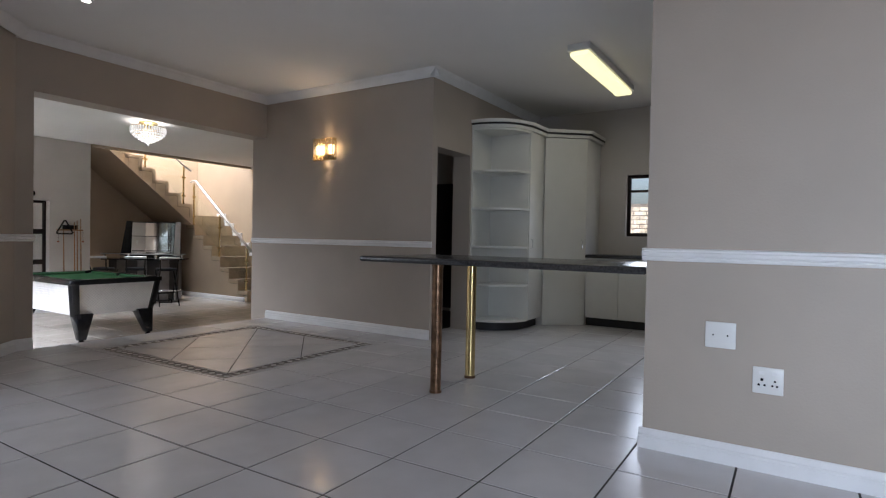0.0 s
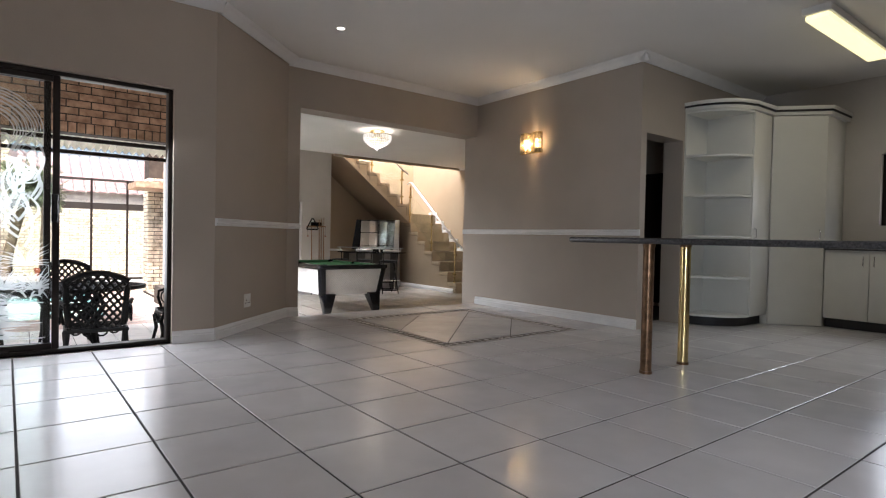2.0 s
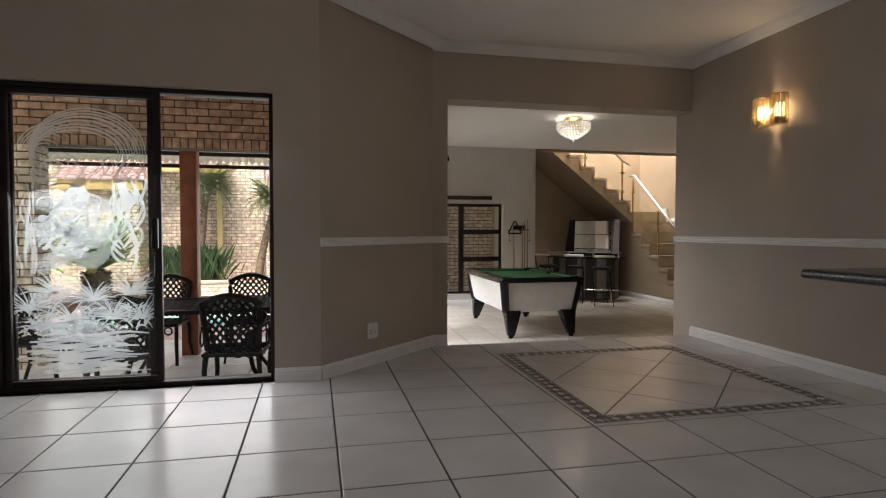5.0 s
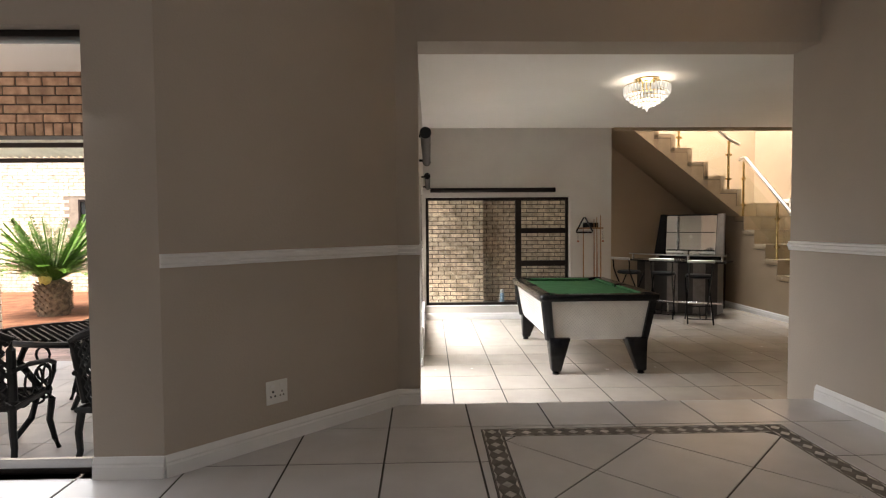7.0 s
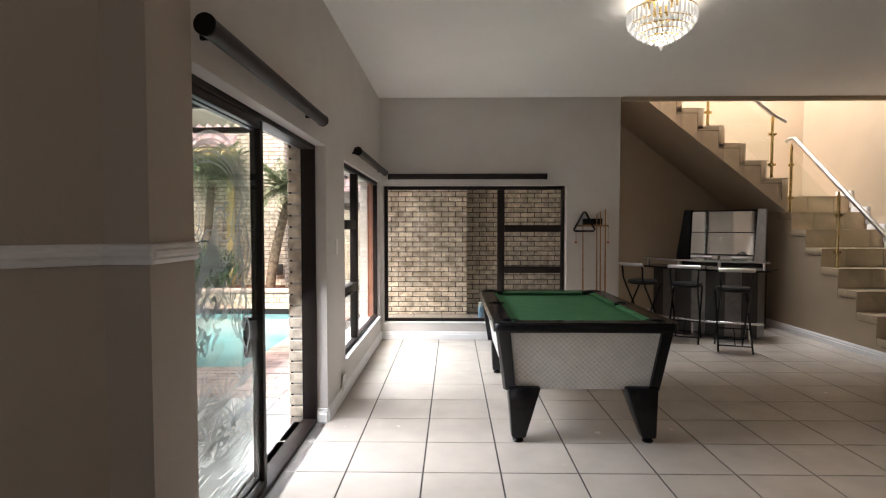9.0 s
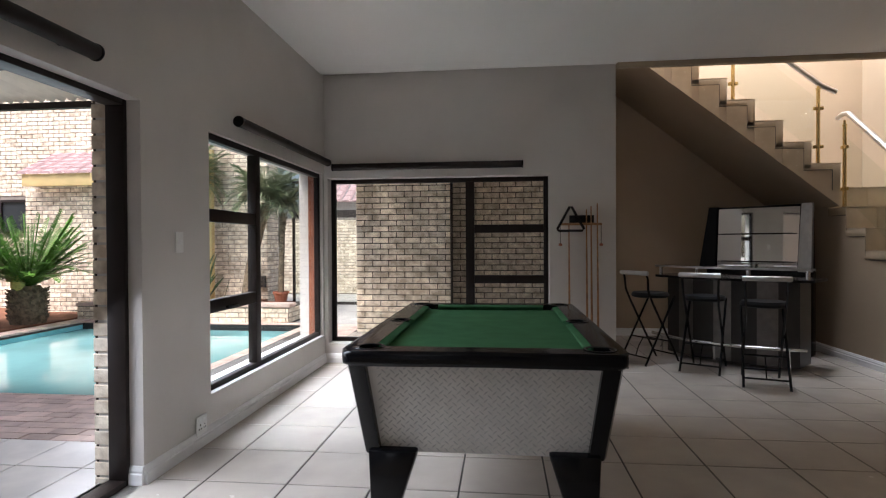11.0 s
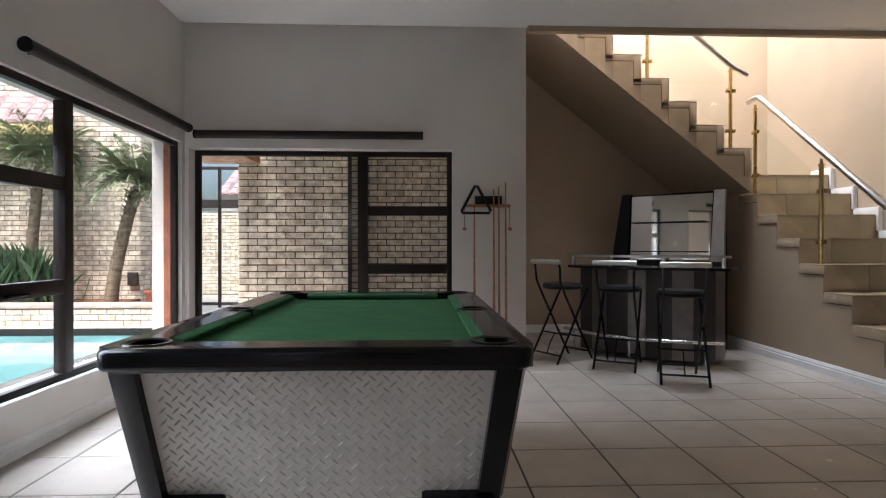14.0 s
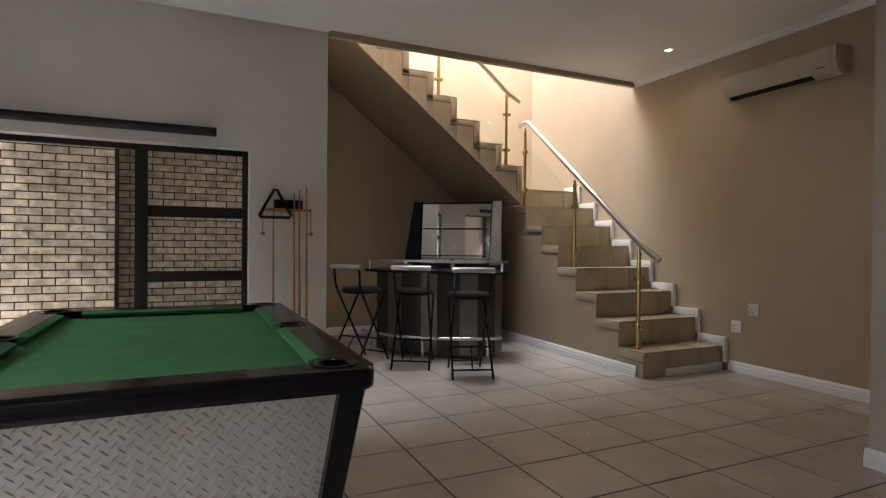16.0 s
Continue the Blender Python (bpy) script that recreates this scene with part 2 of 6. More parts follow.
let_light_through(SHEET, 0.22)
RUSTPOST = material("rust_paint", (0.27, 0.09, 0.045), 0.5, vary=0.15, scale=8)
SEAT = material("black_vinyl", (0.008, 0.008, 0.008), 0.6, vary=0.1, scale=20, bump=0.05, spec=0.2)
TERRACOTTA = material("terracotta", (0.33, 0.12, 0.07), 0.8, vary=0.15, scale=10)
DARKGLASS = material("dark_window_glass", (0.03, 0.035, 0.04), 0.05, vary=0.1)
# The drops emit a little themselves, for bulb light caught in the crystal.
GLOWCRYSTAL = material("crystal", (0.55, 0.55, 0.54), 0.06, vary=0.0, bump=0.0, emit=((1.0, 0.97, 0.9), 0.22))
LAMPON = material("lit_diffuser", (0.9, 0.9, 0.8), 0.5, vary=0.0, bump=0.0, emit=((1.0, 0.90, 0.46), 0.55))
BULB = material("lit_bulb", (1, 0.9, 0.7), 0.5, vary=0.0, bump=0.0, emit=((1.0, 0.74, 0.42), 9.0))
SPOTON = material("lit_downlight", (1, 1, 1), 0.5, vary=0.0, bump=0.0, emit=((1.0, 0.93, 0.8), 5.0))

# ---- mesh helpers ----


def box(bm, x0, y0, z0, x1, y1, z1, bevel=0.0):
    vs = [bm.verts.new(p) for p in ((x0, y0, z0), (x1, y0, z0), (x1, y1, z0), (x0, y1, z0), (x0, y0, z1), (x1, y0, z1), (x1, y1, z1), (x0, y1, z1))]
    fs = [bm.faces.new([vs[i] for i in f]) for f in ((0, 3, 2, 1), (4, 5, 6, 7), (0, 1, 5, 4), (1, 2, 6, 5), (2, 3, 7, 6), (3, 0, 4, 7))]
    if bevel:
        es = list({e for f in fs for e in f.edges})
        bmesh.ops.bevel(bm, geom=es, offset=bevel, segments=2, affect="EDGES", profile=0.5)
    return vs


def prism(bm, pts, z0, z1):
    """An upright prism over a plan outline, counter-clockwise."""
    lo = [bm.verts.new((x, y, z0)) for x, y in pts]
    hi = [bm.verts.new((x, y, z1)) for x, y in pts]
    n = len(pts)
    bm.faces.new(lo[::-1])
    bm.faces.new(hi)
    for i in range(n):
        bm.faces.new((lo[i], lo[(i + 1) % n], hi[(i + 1) % n], hi[i]))


def extrude_profile(bm, prof, a, b, right, up=(0, 0, 1)):
    """A bar from a to b with the closed profile (r, u) laid along right and up."""
    a, b, right, up = Vector(a), Vector(b), Vector(right), Vector(up)
    ring = [[bm.verts.new(p + right * r + up * u) for r, u in prof] for p in (a, b)]
    n = len(prof)
    bm.faces.new(ring[0][::-1])
    bm.faces.new(ring[1])
    for i in range(n):
        bm.faces.new((ring[0][i], ring[0][(i + 1) % n], ring[1][(i + 1) % n], ring[1][i]))


def tube(bm, pts, r, n=8, r2=None):
    """A round bar along the points; r2 is its radius at the end."""
    pts = [Vector(p) for p in pts]
    rings = []
    ref = Vector((0.12, 0.31, 1)).normalized()
    for i, p in enumerate(pts):
        d = (pts[min(i + 1, len(pts) - 1)] - pts[max(i - 1, 0)]).normalized()
        s = d.cross(ref)
        if s.length < 0.05:
            s = d.cross(Vector((1, 0, 0.1)))
        s.normalize()
        u = s.cross(d)
        rad = r if r2 is None else r + (r2 - r) * i / (len(pts) - 1)
        rings.append([bm.verts.new(p + (s * math.cos(2 * math.pi * k / n) + u * math.sin(2 * math.pi * k / n)) * rad) for k in range(n)])
    for a, b in zip(rings, rings[1:]):
        for k in range(n):
            bm.faces.new((a[k], a[(k + 1) % n], b[(k + 1) % n], b[k]))
    bm.faces.new(rings[0][::-1])
    bm.faces.new(rings[-1])


def lathe(bm, prof, x=0, y=0, z=0, n=24):
    """A turned body: profile of (radius, height)."""
    rings = [[bm.verts.new((x + r * math.cos(2 * math.pi * k / n), y + r * math.sin(2 * math.pi * k / n), z + h)) for k in range(n)] for r, h in prof]
    for a, b in zip(rings, rings[1:]):
        for k in range(n):
            bm.faces.new((a[k], a[(k + 1) % n], b[(k + 1) % n], b[k]))
    bm.faces.new(rings[0][::-1])
    bm.faces.new(rings[-1])



def finish(name, bm, mat, round_faces=False):
    bmesh.ops.recalc_face_normals(bm, faces=bm.faces)
    me = bpy.data.meshes.new(name)
    bm.to_mesh(me)
    bm.free()
    me.materials.append(mat)
    if round_faces:
        me.polygons.foreach_set("use_smooth", [True] * len(me.polygons))
        me.set_sharp_from_angle(angle=radians(40))
    return me


def part(name, bm, mat, parent=None, label="", rounded=True):
    ob = new(name, finish(name, bm, mat, rounded))
    if parent is not None:
        ob.parent = parent
    if label:
        ob["label"] = label
    return ob


def thing(name, label, category, at=None, group=""):
    ob = new(name)
    ob.empty_display_size = 0.1
    if at is not None:
        ob.matrix_basis = at
    return tagged(ob, label, category, group)


def setting(name, bm, mat, label, category):
    return tagged(part(name, bm, mat, rounded=False), label, category, kind="structure")


def wall_y(bm, y0, y1, x0, x1, z0, z1, holes=()):
    """A wall along x with rectangular holes (xa, xb, za, zb), left to right."""
    x = x0
    for xa, xb, za, zb in holes:
        if xa > x:
            box(bm, x, y0, z0, xa, y1, z1)
        if za > z0:
            box(bm, xa, y0, z0, xb, y1, za)
        if zb < z1:
            box(bm, xa, y0, zb, xb, y1, z1)
        x = xb
    if x < x1:
        box(bm, x, y0, z0, x1, y1, z1)


def wall_x(bm, x0, x1, y0, y1, z0, z1, holes=()):
    """A wall along y with rectangular holes (ya, yb, za, zb)."""
    y = y0
    for ya, yb, za, zb in holes:
        if ya > y:
            box(bm, x0, y, z0, x1, ya, z1)
        if za > z0:
            box(bm, x0, ya, z0, x1, yb, za)
        if zb < z1:
            box(bm, x0, ya, zb, x1, yb, z1)
        y = yb
    if y < y1:
        box(bm, x0, y, z0, x1, y1, z1)


# ---- large structure ----
TOP = 3.0
# dining room
b = bmesh.new()
wall_y(b, 2.69, 2.93, -4.2, -0.10, -0.5, TOP, [(-2.09, -0.41, 0.0, 1.975)])
setting("wall_patio", b, PAINT, "taupe painted wall round the sliding glass door", "wall")
b = bmesh.new()
prism(b, [(-0.10, 2.69), (0.88, 3.65), (0.88, 3.93), (0.735, 3.93), (-0.10, 2.93)], -0.5, TOP)
setting("wall_diagonal", b, PAINT, "taupe painted diagonal corner wall with a chair rail", "wall")
b = bmesh.new()
box(b, 0.88, 3.65, -0.5, 1.015, 3.93, TOP)
box(b, 1.015, 3.65, 2.225, 3.5, 3.90, TOP)
setting("wall_opening", b, PAINT, "taupe painted beam over the wide opening to the lounge", "wall")
b = bmesh.new()
box(b, 3.5, 1.18, -0.5, 3.594, 3.90, TOP)
setting("wall_lamp_side", b, PAINT, "taupe painted wall with a chair rail and wall lamp", "wall")
b = bmesh.new()
wall_y(b, 1.18, 1.40, 3.594, 6.3, -0.2, TOP, [(3.5945, 4.27, -0.2, 1.96)])
setting("wall_kitchen_door", b, PAINT, "taupe kitchen wall with a dark doorway", "wall")
b = bmesh.new()
wall_x(b, 6.05, 6.3, -5.2, 1.18, -0.2, TOP, [(-1.5, -0.09, 1.10, 1.88)])
setting("wall_kitchen_back", b, PAINT2, "pale grey painted kitchen wall with a window", "wall")
b = bmesh.new()
box(b, 1.74, -5.2, -0.2, 1.96, -1.28, TOP)
setting("wall_socket_side", b, PAINT, "taupe textured wall with chair rail and sockets", "wall")
# The hole is an added opening out of view that lets daylight in.
b = bmesh.new()
wall_y(b, -5.2, -4.96, -4.2, 6.3, -0.2, TOP, [(-0.8, 0.9, 0.8, 2.1)])
setting("wall_back", b, PAINT, "taupe wall behind the dining room with an added light opening", "wall")
b = bmesh.new()
wall_x(b, -2.12, -1.88, -4.96, 1.245, -0.2, TOP, [(-4.2, -2.7, 0.35, 1.95)])
setting("wall_left", b, PAINT, "taupe painted wall end with a white chair rail", "wall")
# Out of sight; its hole is made up to admit some light.
b = bmesh.new()
wall_x(b, -4.2, -3.96, -4.96, 2.69, -0.2, TOP, [(-0.3, 0.6, 1.2, 2.0)])
setting("wall_alcove", b, PAINT, "taupe wall of the alcove with an added light opening", "wall")
# passage behind the dark kitchen doorway
b = bmesh.new()
box(b, 3.594, 2.9, -0.2, 6.3, 3.0, TOP)
box(b, 5.6, 1.40, -0.2, 5.7, 2.9, TOP)
setting("wall_passage", b, PAINT, "unlit passage wall behind the kitchen doorway", "wall")

# lounge
XW, YW = 0.985, 9.01
b = bmesh.new()
wall_x(b, XW - 0.25, XW, 3.93, 9.26, -0.5, TOP, [(3.99, 6.03, F2, 1.622), (6.70, 8.95, -0.09, 1.60)])
setting("wall_pool_side", b, PAINT2, "pale painted wall with sliding door and corner window", "wall")
b = bmesh.new()
wall_y(b, YW, YW + 0.25, XW, 3.98, -0.5, TOP, [(1.02, 3.325, -0.18, 1.56)])
box(b, 3.78, 9.26, -0.5, 3.98, 11.0, 5.4)
setting("wall_far", b, PAINT2, "pale painted far wall with a wide brown window", "wall")
b = bmesh.new()
wall_y(b, 11.0, 11.2, 3.78, 7.7, -0.5, 5.6)
setting("wall_stair_back", b, PAINT3, "beige painted wall behind the stair", "wall")
b = bmesh.new()
box(b, 7.47, 5.8, -0.5, 7.7, 11.0, 5.6)
setting("wall_stair_side", b, PAINT3, "beige painted wall beside the stair with an air conditioner", "wall")
b = bmesh.new()
box(b, 6.13, 3.9, -0.5, 7.7, 5.80, TOP)
setting("wall_block", b, PAINT, "taupe painted wall corner of the lounge", "wall")
b = bmesh.new()
box(b, 3.594, 3.68, -0.5, 6.13, 3.90, TOP)
setting("wall_lounge_front", b, PAINT, "taupe painted wall at the back of the lounge", "wall")

# ceilings
b = bmesh.new()
box(b, -4.2, -5.2, C1, 6.3, 3.9, C1 + 0.2)
setting("ceiling_dining", b, CEIL, "off-white plaster dining room and kitchen ceiling", "ceiling")
b = bmesh.new()
box(b, 0.735, 3.901, C2, 7.7, 8.93, C2 + 0.3)
box(b, 0.735, 8.93, C2 + 0.02, 3.985, 9.26, C2 + 0.3)
setting("ceiling_lounge", b, CEIL, "off-white plaster lounge ceiling ending at the stairwell", "ceiling")
b = bmesh.new()
wall_y(b, 8.70, 8.93, 3.98, 7.47, C2 + 0.3, 5.6)
setting("wall_stair_front", b, PAINT3, "beige upper wall of the stairwell", "wall")
b = bmesh.new()
box(b, 3.78, 8.70, 5.6, 4.3, 11.2, 5.75)
box(b, 6.9, 8.70, 5.6, 7.7, 11.2, 5.75)
box(b, 4.3, 8.70, 5.6, 6.9, 9.2, 5.75)
box(b, 4.3, 10.8, 5.6, 6.9, 11.2, 5.75)
setting("ceiling_stairwell", b, CEIL, "white stairwell ceiling round a skylight", "ceiling")

# floors: bedding slabs, the tiles follow at the end
b = bmesh.new()
box(b, -4.2, -5.2, -0.3, 6.3, 2.80, -0.0035)
prism(b, [(0.0, 2.80), (3.5, 2.80), (3.5, 3.645), (0.88, 3.645)], -0.3, -0.0035)
floor_dining = setting("floor_dining", b, GROUT, "large pale glazed floor tiles with dark grout", "floor")
b = bmesh.new()
box(b, 3.594, 1.19, -0.3, 6.3, 3.0, -0.004)
setting("floor_passage", b, TILE, "tiled passage floor in the dark", "floor")
b = bmesh.new()
box(b, 1.015, 3.66, -0.5, 3.5, 3.92, -0.20)
box(b, 1.015, 3.647, -0.5, 3.5, 3.66, -0.014)
setting("steps_threshold", b, STAIRTILE, "tiled steps down from the dining room to the lounge", "step")
b = bmesh.new()
box(b, 0.735, 3.9, -0.6, 7.7, 11.2, F2 - 0.0035)
floor_lounge = setting("floor_lounge", b, GROUT, "large pale beige lounge floor tiles with dark grout", "floor")

# ---- skirting, chair rails, cornices ----
SKIRT = [(0, 0), (0.018, 0), (0.018, 0.055), (0.012, 0.063), (0.014, 0.072), (0.010, 0.082), (0.005, 0.094), (0, 0.098)]
DADO = [(0, 0), (0.012, 0.003), (0.016, 0.014), (0.012, 0.020), (0.022, 0.028), (0.022, 0.040), (0.014, 0.046), (0.016, 0.056), (0, 0.062)]
COVE = [(0, 0), (0.012, 0), (0.03, 0.02), (0.055, 0.05), (0.075, 0.066), (0.085, 0.08), (0, 0.08)]


def run(name, prof, a, b2, z, label, category, side):
    """A moulding along the wall foot line a-b2 at height z; side is the way into the room."""
    bm = bmesh.new()
    extrude_profile(bm, prof, (*a, z), (*b2, z), (*side, 0))
    return setting(name, bm, TRIM, label, category)


D7 = 0.7071
sk = "white moulded skirting board along the wall foot"
da = "white moulded chair rail along the wall"
co = "white coved plaster cornice under the ceiling"
run("baseboard", SKIRT, (-0.41, 2.69), (-0.10, 2.69), 0, sk, "skirting", (0, -1))
run("baseboard", SKIRT, (-0.10, 2.69), (0.88, 3.65), 0, sk, "skirting", (D7, -D7))
run("baseboard", SKIRT, (0.88, 3.65), (1.013, 3.65), 0, sk, "skirting", (0, -1))
run("baseboard", SKIRT, (-3.96, 2.69), (-2.09, 2.69), 0, sk, "skirting", (0, -1))
run("baseboard", SKIRT, (3.5, 1.18), (3.5, 3.62), 0, sk, "skirting", (-1, 0))
run("baseboard", SKIRT, (1.74, -4.9), (1.74, -1.262), 0, sk, "skirting", (-1, 0))
run("baseboard", SKIRT, (1.74, -1.28), (1.96, -1.28), 0, sk, "skirting", (0, 1))
run("baseboard", SKIRT, (-1.88, -4.9), (-1.88, 1.263), 0, sk, "skirting", (1, 0))
run("baseboard", SKIRT, (-2.12, 1.245), (-1.88, 1.245), 0, sk, "skirting", (0, 1))
run("chair_rail", DADO, (-0.10, 2.69), (0.88, 3.65), 0.93, da, "chair rail", (D7, -D7))
run("chair_rail", DADO, (0.88, 3.65), (1.028, 3.65), 0.93, da, "chair rail", (0, -1))
run("chair_rail", DADO, (1.015, 3.65), (1.015, 3.93), 0.93, da, "chair rail", (1, 0))
run("chair_rail", DADO, (3.5, 1.165), (3.5, 3.90), 0.93, da, "chair rail", (-1, 0))
run("chair_rail", DADO, (1.74, -4.9), (1.74, -1.26), 0.93, da, "chair rail", (-1, 0))
run("chair_rail", DADO, (1.74, -1.28), (1.96, -1.28), 0.93, da, "chair rail", (0, 1))
run("chair_rail", DADO, (-1.88, -4.9), (-1.88, 1.265), 0.93, da, "chair rail", (1, 0))
run("chair_rail", DADO, (-2.12, 1.245), (-1.88, 1.245), 0.93, da, "chair rail", (0, 1))
ZC = C1 - 0.08
run("cornice", COVE, (-3.96, 2.69), (-0.06, 2.69), ZC, co, "cornice", (0, -1))
run("cornice", COVE, (-0.10, 2.69), (0.92, 3.65), ZC, co, "cornice", (D7, -D7))
run("cornice", COVE, (0.88, 3.65), (3.5, 3.65), ZC, co, "cornice", (0, -1))
run("cornice", COVE, (3.5, 1.11), (3.5, 3.65), ZC, co, "cornice", (-1, 0))
run("cornice", COVE, (3.42, 1.18), (6.05, 1.18), ZC, co, "cornice", (0, -1))
run("cornice", COVE, (-1.88, -4.9), (-1.88, 1.245), ZC, co, "cornice", (1, 0))
run("baseboard", SKIRT, (XW, 6.03), (XW, 9.01), F2, sk, "skirting", (1, 0))
run("baseboard", SKIRT, (XW - 0.1, 6.03), (XW, 6.03), F2, sk, "skirting", (0, -1))
run("baseboard", SKIRT, (XW, YW), (3.98, YW), F2, sk, "skirting", (0, -1))
run("baseboard", SKIRT, (3.98, 11.0), (6.45, 11.0), F2, sk, "skirting", (0, -1))
run("baseboard", SKIRT, (6.45, 7.80), (6.45, 11.0), F2, sk, "skirting", (-1, 0))
run("baseboard", SKIRT, (7.47, 5.8), (7.47, 7.67), F2, sk, "skirting", (-1, 0))
run("baseboard", SKIRT, (6.13, 5.8), (7.47, 5.8), F2, sk, "skirting", (0, 1))
run("baseboard", SKIRT, (6.13, 3.9), (6.13, 5.818), F2, sk, "skirting", (-1, 0))
COVE2 = [(r * 0.65, u * 0.65) for r, u in COVE]
run("cornice", COVE2, (7.47, 5.8), (7.47, 8.93), C2 - 0.052, co, "cornice", (-1, 0))
run("cornice", COVE2, (6.13, 5.8), (7.47, 5.8), C2 - 0.052, co, "cornice", (0, 1))
b = bmesh.new()
box(b, 3.98, 8.90, C2 - 0.05, 7.47, 8.96, C2 + 0.3, 0.004)
setting("trim_stair_edge", b, PAINT3, "beige painted edge strip where the ceiling ends", "trim")


# ---- doors and windows ----
def frame_rect(bm, axis, at0, at1, u0, u1, z0, z1, w, bottom=True):
    """A rectangular frame of bars w wide in the plane across axis."""
    def bar(a0, a1, c0, c1):
        if axis == "x":
            box(bm, at0, a0, c0, at1, a1, c1, 0.003)
        else:
            box(bm, a0, at0, c0, a1, at1, c1, 0.003)
    bar(u0, u0 + w, z0, z1)
    bar(u1 - w, u1, z0, z1)
    bar(u0 + w, u1 - w, z1 - w, z1)
    if bottom:
        bar(u0 + w, u1 - w, z0, z0 + w)


def pane(parent, axis, at, u0, u1, z0, z1):
    bm = bmesh.new()
    if axis == "x":
        box(bm, at - 0.002, u0, z0, at + 0.002, u1, z1)
    else:
        box(bm, u0, at - 0.002, z0, u1, at + 0.002, z1)
    ob = part("pane", bm, GLASS, parent, "clear glass pane")
    ob.visible_shadow = False
    return ob


def ribbon(bm, pts, w0, w1, y, axis):
    """A flat tapering stroke of etched glass through the (u, z) points."""
    prev = None
    n = len(pts)
    for i, (u, z) in enumerate(pts):
        du = pts[min(i + 1, n - 1)][0] - pts[max(i - 1, 0)][0]
        dz = pts[min(i + 1, n - 1)][1] - pts[max(i - 1, 0)][1]
        d = math.hypot(du, dz) or 1
        f = i / (n - 1)
        w = 0.62 * (w0 + (w1 - w0) * f) * (0.25 + 0.75 * math.sin(math.pi * (0.12 + 0.8 * f))) / 2
        q = [(u - dz / d * w, z + du / d * w), (u + dz / d * w, z - du / d * w)]
        cur = [bm.verts.new((a, y, c) if axis == "y" else (y, a, c)) for a, c in q]
        if prev:
            bm.faces.new((prev[0], prev[1], cur[1], cur[0]))
        prev = cur


def etched_art(bm, u0, u1, z0, z1, y, axis, seed):
    """Great arcs above, a pale bird in the middle, curling plumes beside it, fans of reeds below and waves at the foot."""
    rnd = random.Random(seed)
    W, H = u1 - u0, z1 - z0
    layer = 0

    def put(pts, w0, w1):
        nonlocal layer
        layer += 1
        ribbon(bm, [(u0 + min(1, max(0, u)) * W, z0 + v * H) for u, v in pts], w0, w1, y - 0.0001 * (layer % 9), axis)

    def sweep(cx, cy, rx, ry, a0, a1, w0, w1, n=22, shrink=0.0):
        put([(cx + rx * (1 - shrink * i / n) * math.cos(a0 + (a1 - a0) * i / n), cy + ry * (1 - shrink * i / n) * math.sin(a0 + (a1 - a0) * i / n)) for i in range(n + 1)], w0, w1)

    def fan(cx, cy, count, reach, a0, a1, w):
        for k in range(count):
            a = a0 + (a1 - a0) * (k + rnd.uniform(0.2, 0.8)) / count
            ln = reach * rnd.uniform(0.65, 1.1)
            bend = rnd.uniform(0.25, 0.6) * (1 if math.cos(a) > 0 else -1)
            put([(cx + ln * f * math.cos(a - bend * f) * 2.0, cy + ln * f * math.sin(a - bend * f)) for f in [i / 9 for i in range(10)]], w, w * 0.4)
    for k in range(11):      # great arcs
        sweep(0.46 + 0.008 * k, 0.81 + rnd.uniform(-0.006, 0.006), 0.30 + 0.012 * k, 0.085 + 0.0075 * k, rnd.uniform(3.1, 3.9), rnd.uniform(-0.7, 0.1), 0.013, 0.018)
    for k in range(8):       # inner fan of arcs on one side
        sweep(0.22 + 0.01 * k, 0.80, 0.05 + 0.03 * k, 0.03 + 0.012 * k, rnd.uniform(2.6, 3.3), rnd.uniform(0.6, 1.1), 0.016, 0.010, 14)
    for k in range(14):      # curls under the arcs
        sweep(rnd.uniform(0.12, 0.86), rnd.uniform(0.62, 0.78), rnd.uniform(0.05, 0.13), rnd.uniform(0.02, 0.05), rnd.uniform(0, 6), rnd.uniform(6.5, 10), 0.026, 0.012, 18, 0.5)
    for k in range(26):      # curling plumes beside the bird
        x0, z, sgn = rnd.uniform(0.74, 0.9), rnd.uniform(0.36, 0.66), 1 if k % 2 else -1
        ln, amp = rnd.uniform(0.10, 0.20), rnd.uniform(0.04, 0.11)
        put([(x0 + sgn * amp * math.sin(3.6 * i / 12), z + ln * i / 12) for i in range(13)], 0.042, 0.012)
    for k in range(14):      # loose strands on the other side
        x0, z, amp = rnd.uniform(0.05, 0.16), rnd.uniform(0.35, 0.6), rnd.uniform(-0.05, 0.08)
        ln = rnd.uniform(0.1, 0.22)
        put([(x0 + amp * math.sin(3 * i / 10), z + ln * i / 10) for i in range(11)], 0.024, 0.010)
    for k in range(40):      # body and wings of short feathers
        a, q = rnd.uniform(0, 6.28), math.sqrt(rnd.random())
        x0, z = 0.40 + 0.25 * q * math.cos(a), 0.525 + 0.095 * q * math.sin(a)
        dx, dz = rnd.uniform(0.05, 0.11), rnd.uniform(-0.03, 0.045)
        put([(x0 + dx * (i / 6 - 0.5), z + dz * (i / 6 - 0.5) + 0.008 * math.sin(i * 0.9 + k)) for i in range(7)], 0.042, 0.03)
    for k in range(9):       # raised wing and neck
        put([(0.22 + 0.30 * i / 9, 0.56 + 0.012 * k * i / 9 + 0.10 * i / 9) for i in range(10)], 0.022, 0.03)
        sweep(0.36, 0.65, 0.12 + 0.008 * k, 0.05, 2.2, -0.9, 0.018, 0.012, 12)
